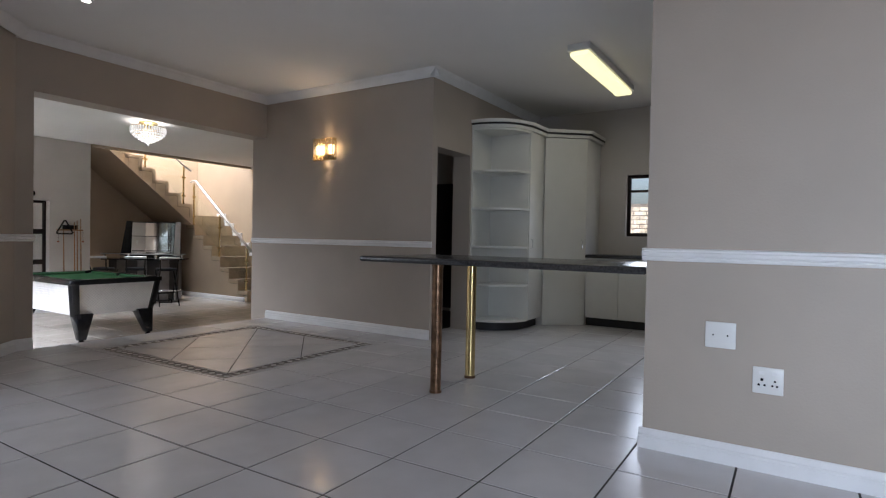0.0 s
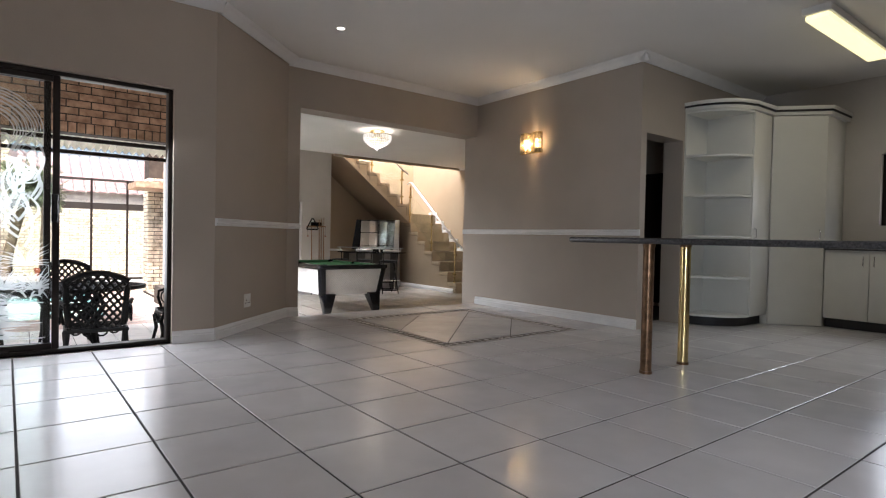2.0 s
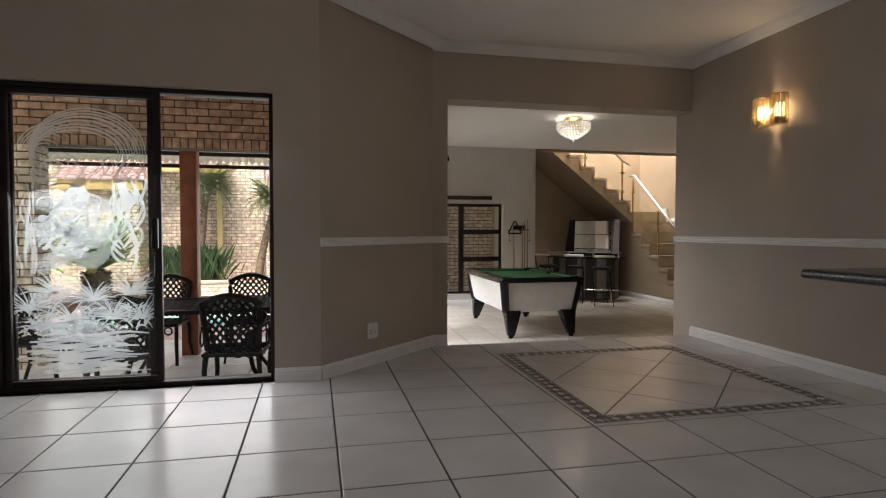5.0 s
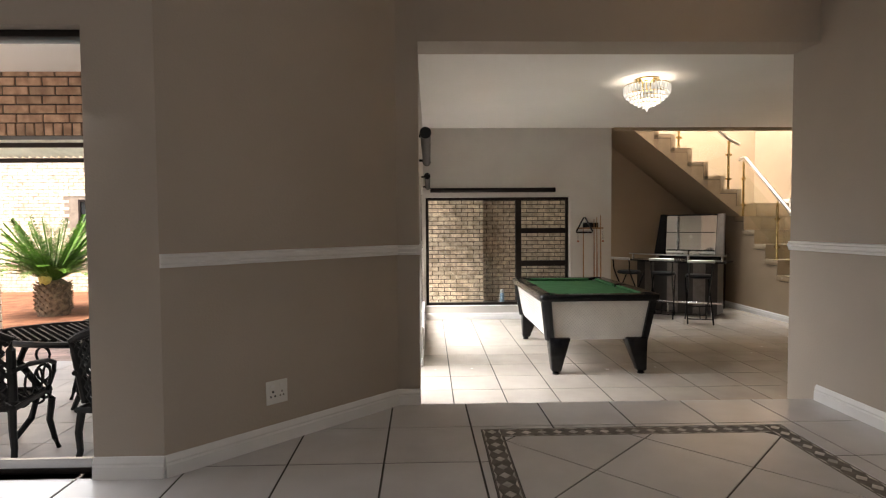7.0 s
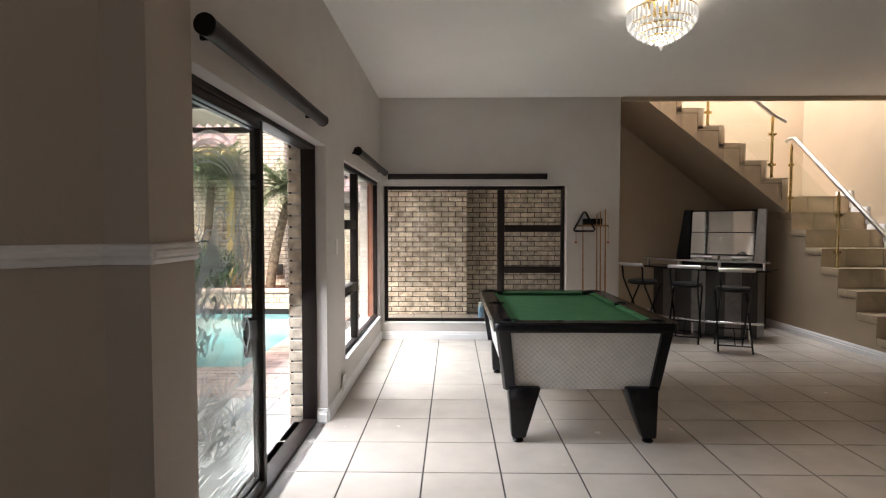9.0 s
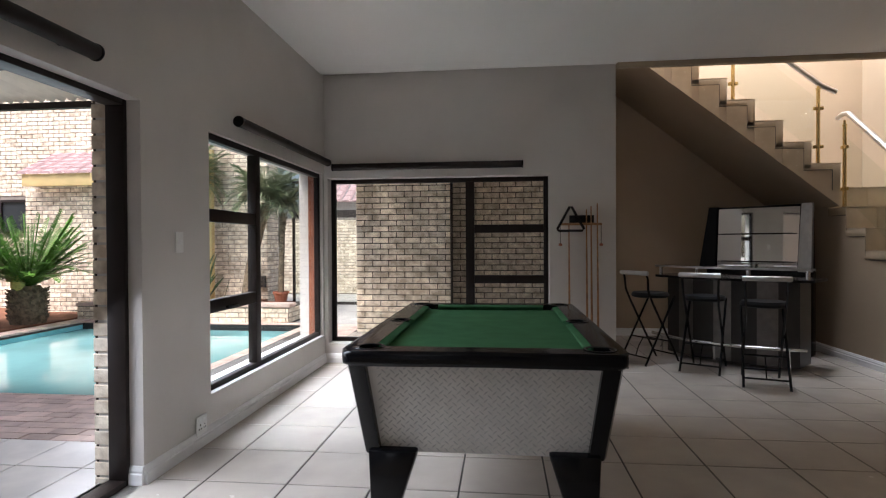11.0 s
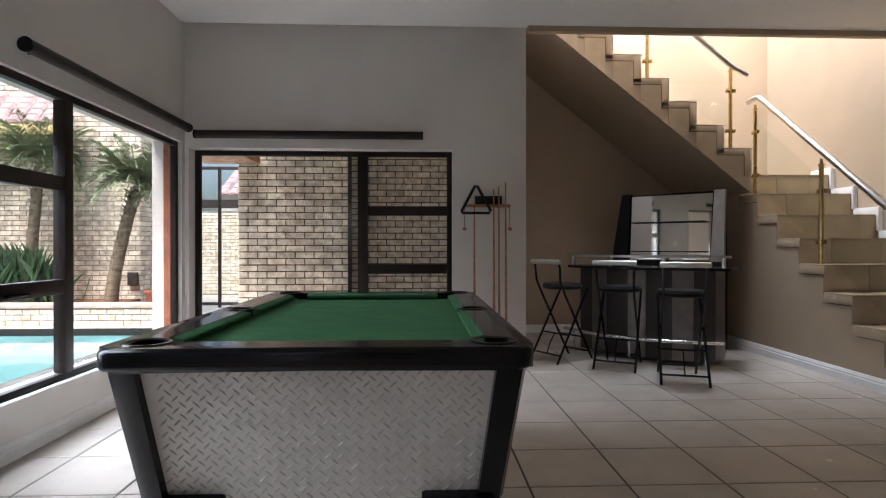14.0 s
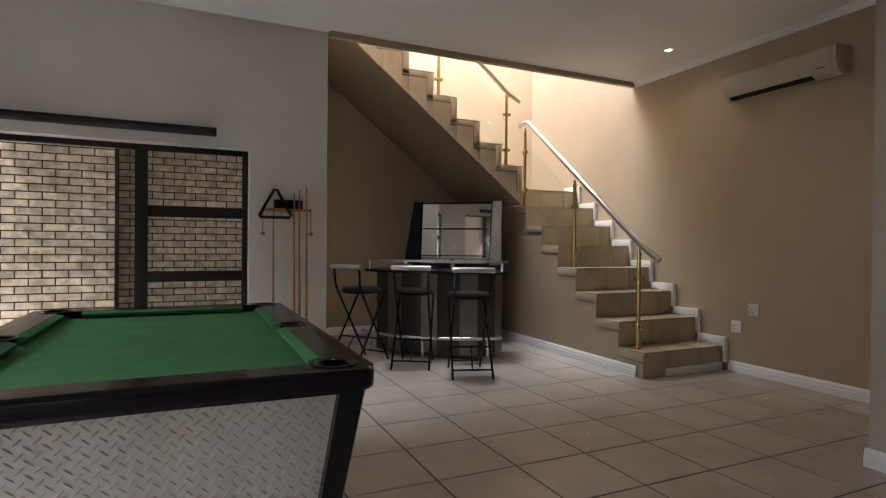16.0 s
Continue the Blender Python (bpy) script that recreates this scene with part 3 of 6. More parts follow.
    for cx, cy, n in ((0.28, 0.30, 26), (0.84, 0.29, 22), (0.56, 0.27, 20), (0.10, 0.24, 16), (0.70, 0.20, 22), (0.40, 0.19, 24), (0.92, 0.20, 14), (0.2, 0.17, 18)):
        fan(cx, cy, n, 0.115, 0.25, 2.9, 0.017)
    for k in range(70):      # tangled leaves at the water's edge
        x0, z, a = rnd.uniform(0.05, 0.95), rnd.uniform(0.15, 0.24), rnd.uniform(0, 6.28)
        put([(x0 + 0.09 * f * math.cos(a), z + 0.035 * f * math.sin(a) + 0.012 * math.sin(3 * f)) for f in [i / 6 for i in range(7)]], 0.026, 0.012)
    for k in range(17):      # waves
        z = 0.012 + 0.0085 * k
        ph, a0, a1 = rnd.uniform(0, 6), rnd.uniform(0.0, 0.25), rnd.uniform(0.75, 1.0)
        put([(a0 + (a1 - a0) * i / 16, z + 0.005 * math.sin(ph + i * 0.6)) for i in range(17)], 0.038, 0.030)


def etched_mist(bm, u0, u1, z0, z1, y, axis, seed):
    """Broad faint strokes under the bird and along the water."""
    rnd = random.Random(seed + 50)
    W, H = u1 - u0, z1 - z0
    for k in range(26):
        low = k % 3 == 0
        x0, z = rnd.uniform(0.05, 0.5), rnd.uniform(0.12, 0.30) if low else rnd.uniform(0.40, 0.66)
        ln, lift = rnd.uniform(0.25, 0.48), rnd.uniform(-0.03, 0.05)
        ribbon(bm, [(u0 + W * (x0 + ln * i / 10), z0 + H * (z + lift * i / 10 + 0.012 * math.sin(k + i * 0.6))) for i in range(11)], 0.20, 0.14, y - 0.0001 * (k % 9), axis)


def sliding_door(name, axis, at, u0, u1, z0, z1, shut0, shut1, seed, art, label):
    """Outer frame, one panel with etched glass and the one slid behind it, leaving half of the way open."""
    d = thing(name, label, "sliding door")
    d["kind"] = "structure"
    bm = bmesh.new()
    frame_rect(bm, axis, at - 0.05, at + 0.05, u0, u1, z0, z1, 0.03)
    part("door_frame", bm, BROWN, d)
    for k, off in enumerate((-0.022, 0.022)):
        bm = bmesh.new()
        a, c = (shut0, shut1) if k == 0 else (shut0 + 0.006, shut1 - 0.05)
        frame_rect(bm, axis, at + off - 0.016, at + off + 0.016, a, c, z0 + 0.03, z1 - 0.03, 0.042)
        leaf = part("door_panel", bm, BROWN, d, "dark brown sliding panel with glass")
        pane(leaf, axis, at + off, a + 0.05, c - 0.05, z0 + 0.09, z1 - 0.09)
        if k == 0:
            bm = bmesh.new()
            etched_art(bm, a + 0.06, c - 0.06, z0 + 0.1, z1 - 0.1, at + off - 0.004, axis, seed)
            e = part("etching", bm, ETCH, leaf, "white frosted swirl and reed pattern")
            bm = bmesh.new()
            etched_mist(bm, a + 0.06, c - 0.06, z0 + 0.1, z1 - 0.1, at + off - 0.006, axis, seed)
            part("etched_haze", bm, MIST, leaf, "faint sandblasted haze")
            hb = bmesh.new()
            e0 = shut1 - 0.05
            if axis == "y":
                box(hb, e0, at - 0.085, z0 + 0.92, e0 + 0.04, at - 0.035, z0 + 1.12, 0.008)
            else:
                box(hb, at - 0.085, e0, z0 + 0.72, at - 0.035, e0 + 0.05, z0 + 0.94, 0.008)
            part("handle", hb, BLACK, leaf, "black pull handle")
    return d


sliding_door("door_1", "y", 2.79, -2.09, -0.41, 0.0, 1.975, -2.06, -1.13, 3, True, "half open dark brown sliding door with etched glass")
sliding_door("door_2", "x", 0.86, 3.99, 6.03, F2, 1.622, 4.02, 5.02, 8, True, "half open sliding door with etched glass to the pool")

# corner windows of the lounge
wl = tagged(thing("window_1", "dark brown steel window with small side panes facing the pool", "window"), kind="structure")
b = bmesh.new()
frame_rect(b, "x", 0.905, 0.955, 6.70, 8.95, -0.09, 1.60, 0.045)
part("window_frame", b, BROWN, wl)
b = bmesh.new()
box(b, 0.895, 7.42, -0.045, 0.965, 7.50, 1.555, 0.004)
part("mullion", b, BROWN, wl)
for zt in (0.42, 1.02):
    b = bmesh.new()
    box(b, 0.905, 6.745, zt, 0.96, 7.42, zt + 0.085, 0.004)
    part("transom", b, BROWN, wl)
b = bmesh.new()
box(b, 0.96, 6.95, 0.435, 0.985, 7.10, 0.45, 0.003)
part("stay", b, BLACK, wl, "black window stay")
for (u0, u1, z0, z1) in ((6.745, 7.42, -0.045, 0.42), (6.745, 7.42, 0.505, 1.02), (6.745, 7.42, 1.105, 1.555), (7.50, 8.905, -0.045, 1.555)):
    pane(wl, "x", 0.93, u0, u1, z0, z1)
b = bmesh.new()
box(b, 0.957, 6.71, -0.09, XW + 0.012, 8.94, -0.082, 0.002)
part("window_sill", b, TRIM, wl, "white painted sill")
b = bmesh.new()
box(b, 0.835, 8.938, -0.085, 0.903, 8.949, 1.597)
part("outer_reveal", b, RUSTPOST, wl, "rust-orange painted outer reveal")

wf = tagged(thing("window_2", "wide dark brown steel window towards a brick wall", "window"), kind="structure")
b = bmesh.new()
frame_rect(b, "y", 9.14, 9.19, 1.02, 3.325, -0.18, 1.56, 0.045)
part("window_frame", b, BROWN, wf)
b = bmesh.new()
box(b, 2.47, 9.13, -0.135, 2.56, 9.20, 1.515, 0.004)
part("mullion", b, BROWN, wf)
for zt in (0.45, 0.98):
    b = bmesh.new()
    box(b, 2.56, 9.135, zt, 3.28, 9.195, zt + 0.085, 0.004)
    part("transom", b, BROWN, wf)
for (u0, u1, z0, z1) in ((2.56, 3.28, -0.135, 0.45), (2.56, 3.28, 0.535, 0.98), (2.56, 3.28, 1.065, 1.515), (1.065, 2.47, -0.135, 1.515)):
    pane(wf, "y", 9.165, u0, u1, z0, z1)
b = bmesh.new()
box(b, 1.03, YW - 0.004, -0.18, 3.315, 9.13, -0.174)
part("window_sill", b, TRIM, wf, "white painted sill")

wk = tagged(thing("window_3", "small dark framed kitchen window", "window"), kind="structure")
b = bmesh.new()
frame_rect(b, "x", 6.12, 6.17, -1.5, -0.09, 1.10, 1.88, 0.04)
part("window_frame", b, BROWN, wk)
b = bmesh.new()
box(b, 6.12, -1.46, 1.66, 6.165, -0.13, 1.69)
part("transom", b, BROWN, wk)
pane(wk, "x", 6.145, -1.46, -0.13, 1.14, 1.66)
pane(wk, "x", 6.145, -1.46, -0.13, 1.69, 1.84)


# roller tubes above the openings
def blind(at0, at1, label):
    t = thing("curtain_rod", label, "curtain rod", group="curtain rods over the lounge openings")
    a, c = Vector(at0), Vector(at1)
    d = (c - a).normalized()
    bm = bmesh.new()
    tube(bm, [a, c], 0.036, 20)
    part("rod", bm, BROWN, t)
    for p, s in ((a, -1), (c, 1)):
        bm = bmesh.new()
        tube(bm, [p, p + d * s * 0.012], 0.039, 20)
        part("end_cap", bm, BLACK, t, "black round end cap")
        bm = bmesh.new()
        w = Vector((-1, 0, 0)) if abs(d.y) > 0.5 else Vector((0, 1, 0))
        q = p - d * s * 0.12
        tube(bm, [q, q + w * 0.075], 0.012, 8)
        part("bracket", bm, BLACK, t)
    return t


blind((1.058, 3.95, 1.725), (1.058, 5.62, 1.725), "dark brown curtain rod over the sliding door")
blind((1.058, 6.97, 1.712), (1.058, 8.90, 1.712), "dark brown curtain rod over the pool window")
blind((1.11, 8.935, 1.665), (3.05, 8.935, 1.665), "dark brown curtain rod over the far window")


# ---- sockets and switches ----
def plate(name, m, w, h, marks, label, category):
    """A wall plate facing +x of its pose's frame (local y right, z up)."""
    t = thing(name, label, category, m)
    bm = bmesh.new()
    box(bm, 0, -w / 2, -h / 2, 0.009, w / 2, h / 2, 0.003)
    part("plate", bm, WHITEPLASTIC, t)
    for (u, v, su, sv, dark) in marks:
        bm = bmesh.new()
        box(bm, 0.0085, u - su / 2, v - sv / 2, 0.0125 if not dark else 0.0095, u + su / 2, v + sv / 2)
        part("pin_hole" if dark else "rocker", bm, BLACK if dark else TRIM, t)
    return t


PINS = [(-0.035, -0.02, 0.009, 0.009, 1), (-0.012, -0.02, 0.009, 0.009, 1), (-0.023, 0.004, 0.011, 0.011, 1), (0.018, -0.02, 0.008, 0.008, 1), (0.036, -0.02, 0.008, 0.008, 1), (0.027, 0.0, 0.008, 0.008, 1), (-0.025, 0.034, 0.02, 0.014, 0), (0.025, 0.034, 0.02, 0.014, 0)]
plate("wall_socket", pose(1.74, -1.813, 0.411, 0, 0, 180), 0.12, 0.118, PINS, "white double wall socket above the skirting", "socket")
plate("blank_plate", pose(1.74, -1.618, 0.595, 0, 0, 180), 0.127, 0.12, [(-0.03, 0, 0.006, 0.006, 1), (0.03, 0, 0.006, 0.006, 1)], "white blank wall plate beside a socket", "wall plate")
plate("wall_socket", pose(0.287, 3.077, 0.263, 0, 0, -45), 0.12, 0.12, PINS, "white double wall socket on the diagonal wall", "socket")
plate("wall_socket", pose(XW + 0.012, 6.56, -0.24, 0, 0, 0), 0.115, 0.115, PINS, "white wall socket low beside the pool window", "socket")
plate("light_switch", pose(XW, 6.36, 0.885, 0, 0, 0), 0.075, 0.12, [(-0.012, 0, 0.016, 0.03, 0), (0.012, 0, 0.016, 0.03, 0)], "white light switch beside the sliding door", "switch")
plate("wall_socket", pose(7.47, 7.43, 0.21, 0, 0, 180), 0.10, 0.11, PINS[:3], "white wall socket near the stair foot", "socket")
plate("wall_socket", pose(7.47, 7.60, 0.04, 0, 0, 180), 0.10, 0.11, PINS[:3], "white wall socket beside the lowest step", "socket")


# ---- lamps ----
sc = thing("wall_lamp", "lit wall lamp with two brass and glass shades", "wall lamp")
b = bmesh.new()
box(b, 3.486, 2.55, 1.93, 3.4995, 2.63, 2.05, 0.005)
part("backplate", b, BRASS, sc)
for yy in (2.50, 2.68):
    b = bmesh.new()
    tube(b, [(3.49, 2.59, 1.96), (3.45, (2.59 + yy) / 2, 1.94), (3.43, yy, 1.95)], 0.008)
    part("arm", b, BRASS, sc)
    b = bmesh.new()
    for k in range(7):
        a = math.pi / 2 + math.pi * k / 6
        lathe(b, [(0.012, 0.0), (0.014, 0.01), (0.014, 0.22), (0.012, 0.235)], 3.44 + 0.062 * math.cos(a), yy + 0.062 * math.sin(a), 1.885, 8)
    part("shade", b, AMBER, sc, "half round shade of amber glass rods")
    for zz in (1.885, 2.118):
        b = bmesh.new()
        tube(b, [(3.44 + 0.064 * math.cos(math.pi / 2 + math.pi * k / 10), yy + 0.064 * math.sin(math.pi / 2 + math.pi * k / 10), zz) for k in range(11)], 0.006, 6)
        part("shade_rim", b, BRASS, sc, "brass rim of the shade")
    b = bmesh.new()
    lathe(b, [(0.010, -0.02), (0.034, -0.01), (0.038, 0.02), (0.030, 0.045), (0.012, 0.05)], 3.43, yy, 1.90, 18)
    part("cup", b, BRASS, sc, "brass shade cup")
    b = bmesh.new()
    lathe(b, [(0.012, 0), (0.02, 0.03), (0.022, 0.06), (0.01, 0.10)], 3.43, yy, 1.95, 12)
    part("bulb", b, BULB, sc)

ch = thing("chandelier", "lit round crystal ceiling chandelier with brass collar", "chandelier")
b = bmesh.new()
lathe(b, [(0.12, 0.0), (0.125, -0.018), (0.09, -0.03), (0.06, -0.05), (0.06, -0.09)], 3.37, 6.05, C2, 28)
part("collar", b, BRASS, ch)
cx, cy = 3.37, 6.05
for r, z, n, ln in ((0.228, C2 - 0.070, 40, 0.10), (0.205, C2 - 0.155, 34, 0.045), (0.172, C2 - 0.19, 28, 0.042), (0.132, C2 - 0.22, 22, 0.04), (0.088, C2 - 0.248, 15, 0.036), (0.042, C2 - 0.272, 8, 0.032)):
    b = bmesh.new()
    for k in range(n):
        a = 2 * math.pi * k / n
        x, y = cx + r * math.cos(a), cy + r * math.sin(a)
        lathe(b, [(0.002, -ln), (0.011, -ln * 0.7), (0.011, -ln * 0.25), (0.003, 0)], x, y, z, 5)
    part("crystal_ring", b, GLOWCRYSTAL, ch, "ring of cut crystal drops")["kind"] = "stuff"
    b = bmesh.new()
    m = 28
    tube(b, [(cx + r * math.cos(2 * math.pi * k / m), cy + r * math.sin(2 * math.pi * k / m), z) for k in range(m + 1)], 0.005, 6)
    part("ring", b, BRASS, ch)
b = bmesh.new()
lathe(b, [(0.002, -0.05), (0.014, -0.03), (0.012, -0.01), (0.002, 0)], cx, cy, C2 - 0.295, 8)
part("finial", b, GLOWCRYSTAL, ch, "crystal drop finial")

tl = thing("tube_light", "lit fluorescent kitchen ceiling light with white housing", "ceiling light")
b = bmesh.new()
box(b, 3.50, -0.40, 2.66, 5.04, -0.20, C1 - 0.001, 0.006)
part("housing", b, WHITEPLASTIC, tl)
b = bmesh.new()
box(b, 3.52, -0.385, 2.615, 5.02, -0.215, 2.66, 0.015)
part("diffuser", b, LAMPON, tl, "glowing ribbed diffuser")
for (x, y, z) in ((0.91, 2.53, C1), (6.96, 7.96, C2)):
    sp = thing("downlight", "small lit recessed downlight in the ceiling", "downlight", group="recessed downlights")
    b = bmesh.new()
    lathe(b, [(0.045, 0), (0.045, -0.006), (0.032, -0.008)], x, y, z, 20)
    part("trim_ring", b, WHITEPLASTIC, sp)
    b = bmesh.new()
    lathe(b, [(0.03, -0.0085), (0.02, -0.010)], x, y, z, 16)
    part("lens", b, SPOTON, sp)

ac = thing("air_conditioner", "cream wall-mounted split air conditioner near the ceiling", "air conditioner")
b = bmesh.new()
extrude_profile(b, [(0, 0.02), (0.09, 0.0), (0.15, 0.03), (0.185, 0.10), (0.19, 0.20), (0.15, 0.225), (0, 0.225)], (7.469, 6.70, 2.10), (7.469, 7.60, 2.10), (-1, 0, 0))
part("housing", b, BEIGEPLASTIC, ac)
for y0, y1 in ((6.665, 6.70), (7.60, 7.63)):
    b = bmesh.new()
    extrude_profile(b, [(0, 0.02), (0.085, 0.002), (0.145, 0.032), (0.178, 0.10), (0.183, 0.20), (0.145, 0.222), (0, 0.222)], (7.469, y0, 2.10), (7.469, y1, 2.10), (-1, 0, 0))
    part("end_cap", b, BEIGEPLASTIC, ac)
b = bmesh.new()
extrude_profile(b, [(0.104, 0.005), (0.109, 0.002), (0.153, 0.024), (0.150, 0.03)], (7.469, 6.86, 2.10), (7.469, 7.59, 2.10), (-1, 0, 0))
part("outlet", b, BLACK, ac, "dark air outlet slot")
b = bmesh.new()
box(b, 7.278, 6.74, 2.16, 7.29, 6.80, 2.166)
part("badge", b, GREY, ac)

# ---- stair ----
RISE, GO, X0S, X1S, Y0S = 0.2312, 0.3085, 6.45, 7.47, 7.72
st = thing("staircase", "tiled quarter-turn staircase with brass posts and glass balustrade", "staircase")
b = bmesh.new()
prof = []
for k in range(8):
    prof += [(Y0S + 0.004 + GO * k, RISE * k), (Y0S + 0.004 + GO * k, RISE * (k + 1) - 0.012)]
prof += [(11.0, RISE * 8 - 0.012), (11.0, 0)]
vs0 = [b.verts.new((X0S + 0.006, y, F2 + z)) for y, z in prof]
vs1 = [b.verts.new((X1S, y, F2 + z)) for y, z in prof]
b.faces.new(vs0)
b.faces.new(vs1[::-1])
for i in range(len(prof)):
    j = (i + 1) % len(prof)
    b.faces.new((vs0[i], vs0[j], vs1[j], vs1[i]))
lower = part("lower_flight", b, PAINT3, st, "beige plastered stair base", False)
YU = 9.60          # front of the upper flight
ZL = F2 + 8 * RISE
RU, GU, XU = 0.2345, 0.286, 6.405
b = bmesh.new()
SOFF = lambda x: 1.33 + 0.787 * (6.30 - x)
prof = [(XU, SOFF(XU))]
for k in range(8):
    prof += [(XU - GU * k, ZL + RU * (k + 1) - 0.012), (XU - GU * (k + 1), ZL + RU * (k + 1) - 0.012)]
prof += [(XU - GU * 8, SOFF(XU - GU * 8))]
vs0 = [b.verts.new((x, YU + 0.006, z)) for x, z in prof]
vs1 = [b.verts.new((x, 11.0, z)) for x, z in prof]
b.faces.new(vs0)
b.faces.new(vs1[::-1])
for i in range(len(prof)):
    j = (i + 1) % len(prof)
    b.faces.new((vs0[i], vs0[j], vs1[j], vs1[i]))
upper = part("upper_flight", b, PAINT3, st, "beige plastered upper stair flight", False)


def slab(name, parent, x0, y0, z0, x1, y1, z1, mat=None):
    bm = bmesh.new()
    box(bm, x0, y0, z0, x1, y1, z1, 0.002)
    return part(name, bm, mat or STAIRTILE, parent)


for k in range(8):
    y, z = Y0S + GO * k, F2 + RISE * (k + 1)
    y1 = y + GO - 0.002 if k < 7 else 10.98
    cuts = [X0S, X0S + 0.30 + 0.1 * (k % 2), X0S + 0.70 + 0.06 * (k % 3), X1S - 0.05]
    for a, c in zip(cuts, cuts[1:]):
        slab("tread_tile", lower, a, y - 0.012, z - 0.012, c - 0.003, y1, z)
        slab("riser_tile", lower, a, y - 0.004, z - RISE + 0.002, c - 0.003, y + 0.004, z - 0.014)
    # tiled edge of the open side and the white skirting at the wall
    slab("side_tile", lower, X0S, y, z - 0.085, X0S + 0.006, y + GO + (0.012 if k < 7 else 1.0), z - 0.014)
    slab("joint", lower, X0S - 0.0008, y + 0.002, z - 0.0925, X0S + 0.005, y + 0.26, z - 0.0865, GROUT)
    slab("joint", lower, X0S - 0.0008, y - 0.002, z - RISE - 0.05 if k else F2 + 0.002, X0S + 0.005, y + 0.003, z - 0.088, GROUT)
    slab("wall_skirting", lower, X1S - 0.045, y - 0.035, z + 0.001, X1S - 0.002, y + GO - 0.035, z + 0.075, TRIM)
    slab("wall_skirting", lower, X1S - 0.045, y - 0.035, z - RISE + 0.076, X1S - 0.002, y - 0.006, z, TRIM)
slab("skirting", lower, X0S + 0.25, Y0S - 0.016, F2, X1S - 0.05, Y0S - 0.004, F2 + 0.075, TRIM)
for k in range(8):
    x, z = XU - GU * k, ZL + RU * (k + 1)
    for a, c in ((YU, YU + 0.45), (YU + 0.453, YU + 0.9), (YU + 0.903, 10.99)):
        slab("tread_tile", upper, x - GU + 0.002, a, z - 0.012, x + 0.012, c, z)
        slab("riser_tile", upper, x - 0.004, a, z - RU + 0.002, x + 0.004, c, z - 0.014)
    slab("side_tile", upper, x - GU - 0.07, YU, z - 0.07, x - 0.072, YU + 0.006, z - 0.014)
    slab("side_tile", upper, x - 0.072, YU, max(z - RU - 0.055, SOFF(x - 0.072)), x + 0.004, YU + 0.006, z - 0.014)
    slab("joint", upper, x - GU - 0.076, YU - 0.0008, z - 0.0765, x - 0.07, YU + 0.005, z - 0.0705, GROUT)
    slab("joint", upper, x - 0.0765, YU - 0.0008, max(z - RU - 0.055, SOFF(x - 0.072)), x - 0.0705, YU + 0.005, z - 0.0705, GROUT)
    if k:
        bm = bmesh.new()
        prism_pts = [(x - GU, z - 0.075), (x - GU, SOFF(x - GU) + 0.002), (x - 0.075, SOFF(x - 0.075) + 0.002), (x - 0.075, z - 0.075)]
        v0 = [bm.verts.new((px, YU, pz)) for px, pz in prism_pts]
        v1 = [bm.verts.new((px, YU + 0.006, pz)) for px, pz in prism_pts]
        bm.faces.new(v0)
        bm.faces.new(v1[::-1])
        for i in range(4):
            bm.faces.new((v0[i], v0[(i + 1) % 4], v1[(i + 1) % 4], v1[i]))
        part("side_tile", bm, STAIRTILE, upper)

bal = thing("balustrade", "brass stair posts with glass panels and steel handrail", "balustrade")


def baluster(x, y, z, h, way):
    bm = bmesh.new()
    lathe(bm, [(0.032, 0), (0.032, 0.008), (0.019, 0.012), (0.019, h - 0.03), (0.024, h - 0.025), (0.024, h - 0.01), (0.012, h - 0.005), (0.012, h + 0.035)], x, y, z, 16)
    p = part("post", bm, BRASS, bal, "polished brass post")
    for f in (0.22, 0.72):
        for s in (-1, 1):
            bm = bmesh.new()
            c = Vector((x, y, z + h * f)) + Vector(way) * s * 0.032
            box(bm, c.x - 0.016, c.y - 0.016, c.z - 0.018, c.x + 0.016, c.y + 0.016, c.z + 0.018, 0.003)
            part("clamp", bm, BRASS, p)


PX = 6.52
lowposts = [(7.855, F2 + RISE, 0.88), (8.77, F2 + 4 * RISE, 0.88), (9.72, F2 + 7 * RISE, 0.90)]
for y, z, h in lowposts:
    baluster(PX, y, z, h, (0, 1, 0))
for (ya, za, ha), (yb, zb, hb) in zip(lowposts, lowposts[1:]):
    bm = bmesh.new()
    q = [(ya + 0.04, za + 0.12 + 0.05), (yb - 0.04, zb + 0.10), (yb - 0.04, zb + hb - 0.16), (ya + 0.04, za + ha - 0.10)]
    v0 = [bm.verts.new((PX - 0.004, y, z)) for y, z in q]
    v1 = [bm.verts.new((PX + 0.004, y, z)) for y, z in q]
    bm.faces.new(v0)
    bm.faces.new(v1[::-1])
    for i in range(4):
        bm.faces.new((v0[i], v0[(i + 1) % 4], v1[(i + 1) % 4], v1[i]))
    g = part("glass_panel", bm, GLASS, bal, "clear glass balustrade panel")
    g.visible_shadow = False
b = bmesh.new()
tube(b, [(PX, 7.62, 0.655), (PX, 7.83, 0.785), (PX, 9.66, 2.235), (PX, 9.76, 2.245), (PX, 9.84, 2.225)], 0.027, 14)
part("handrail", b, STEEL, bal, "round brushed steel handrail")
upposts = [(6.22, ZL + RU, 0.82), (5.35, ZL + 4 * RU, 0.82)]
for x, z, h in upposts:
    baluster(x, YU + 0.06, z, h, (1, 0, 0))
b = bmesh.new()
q = [(6.18, ZL + RU + 0.14), (5.39, ZL + 4 * RU + 0.10), (5.39, ZL + 4 * RU + 0.68), (6.18, ZL + RU + 0.72)]
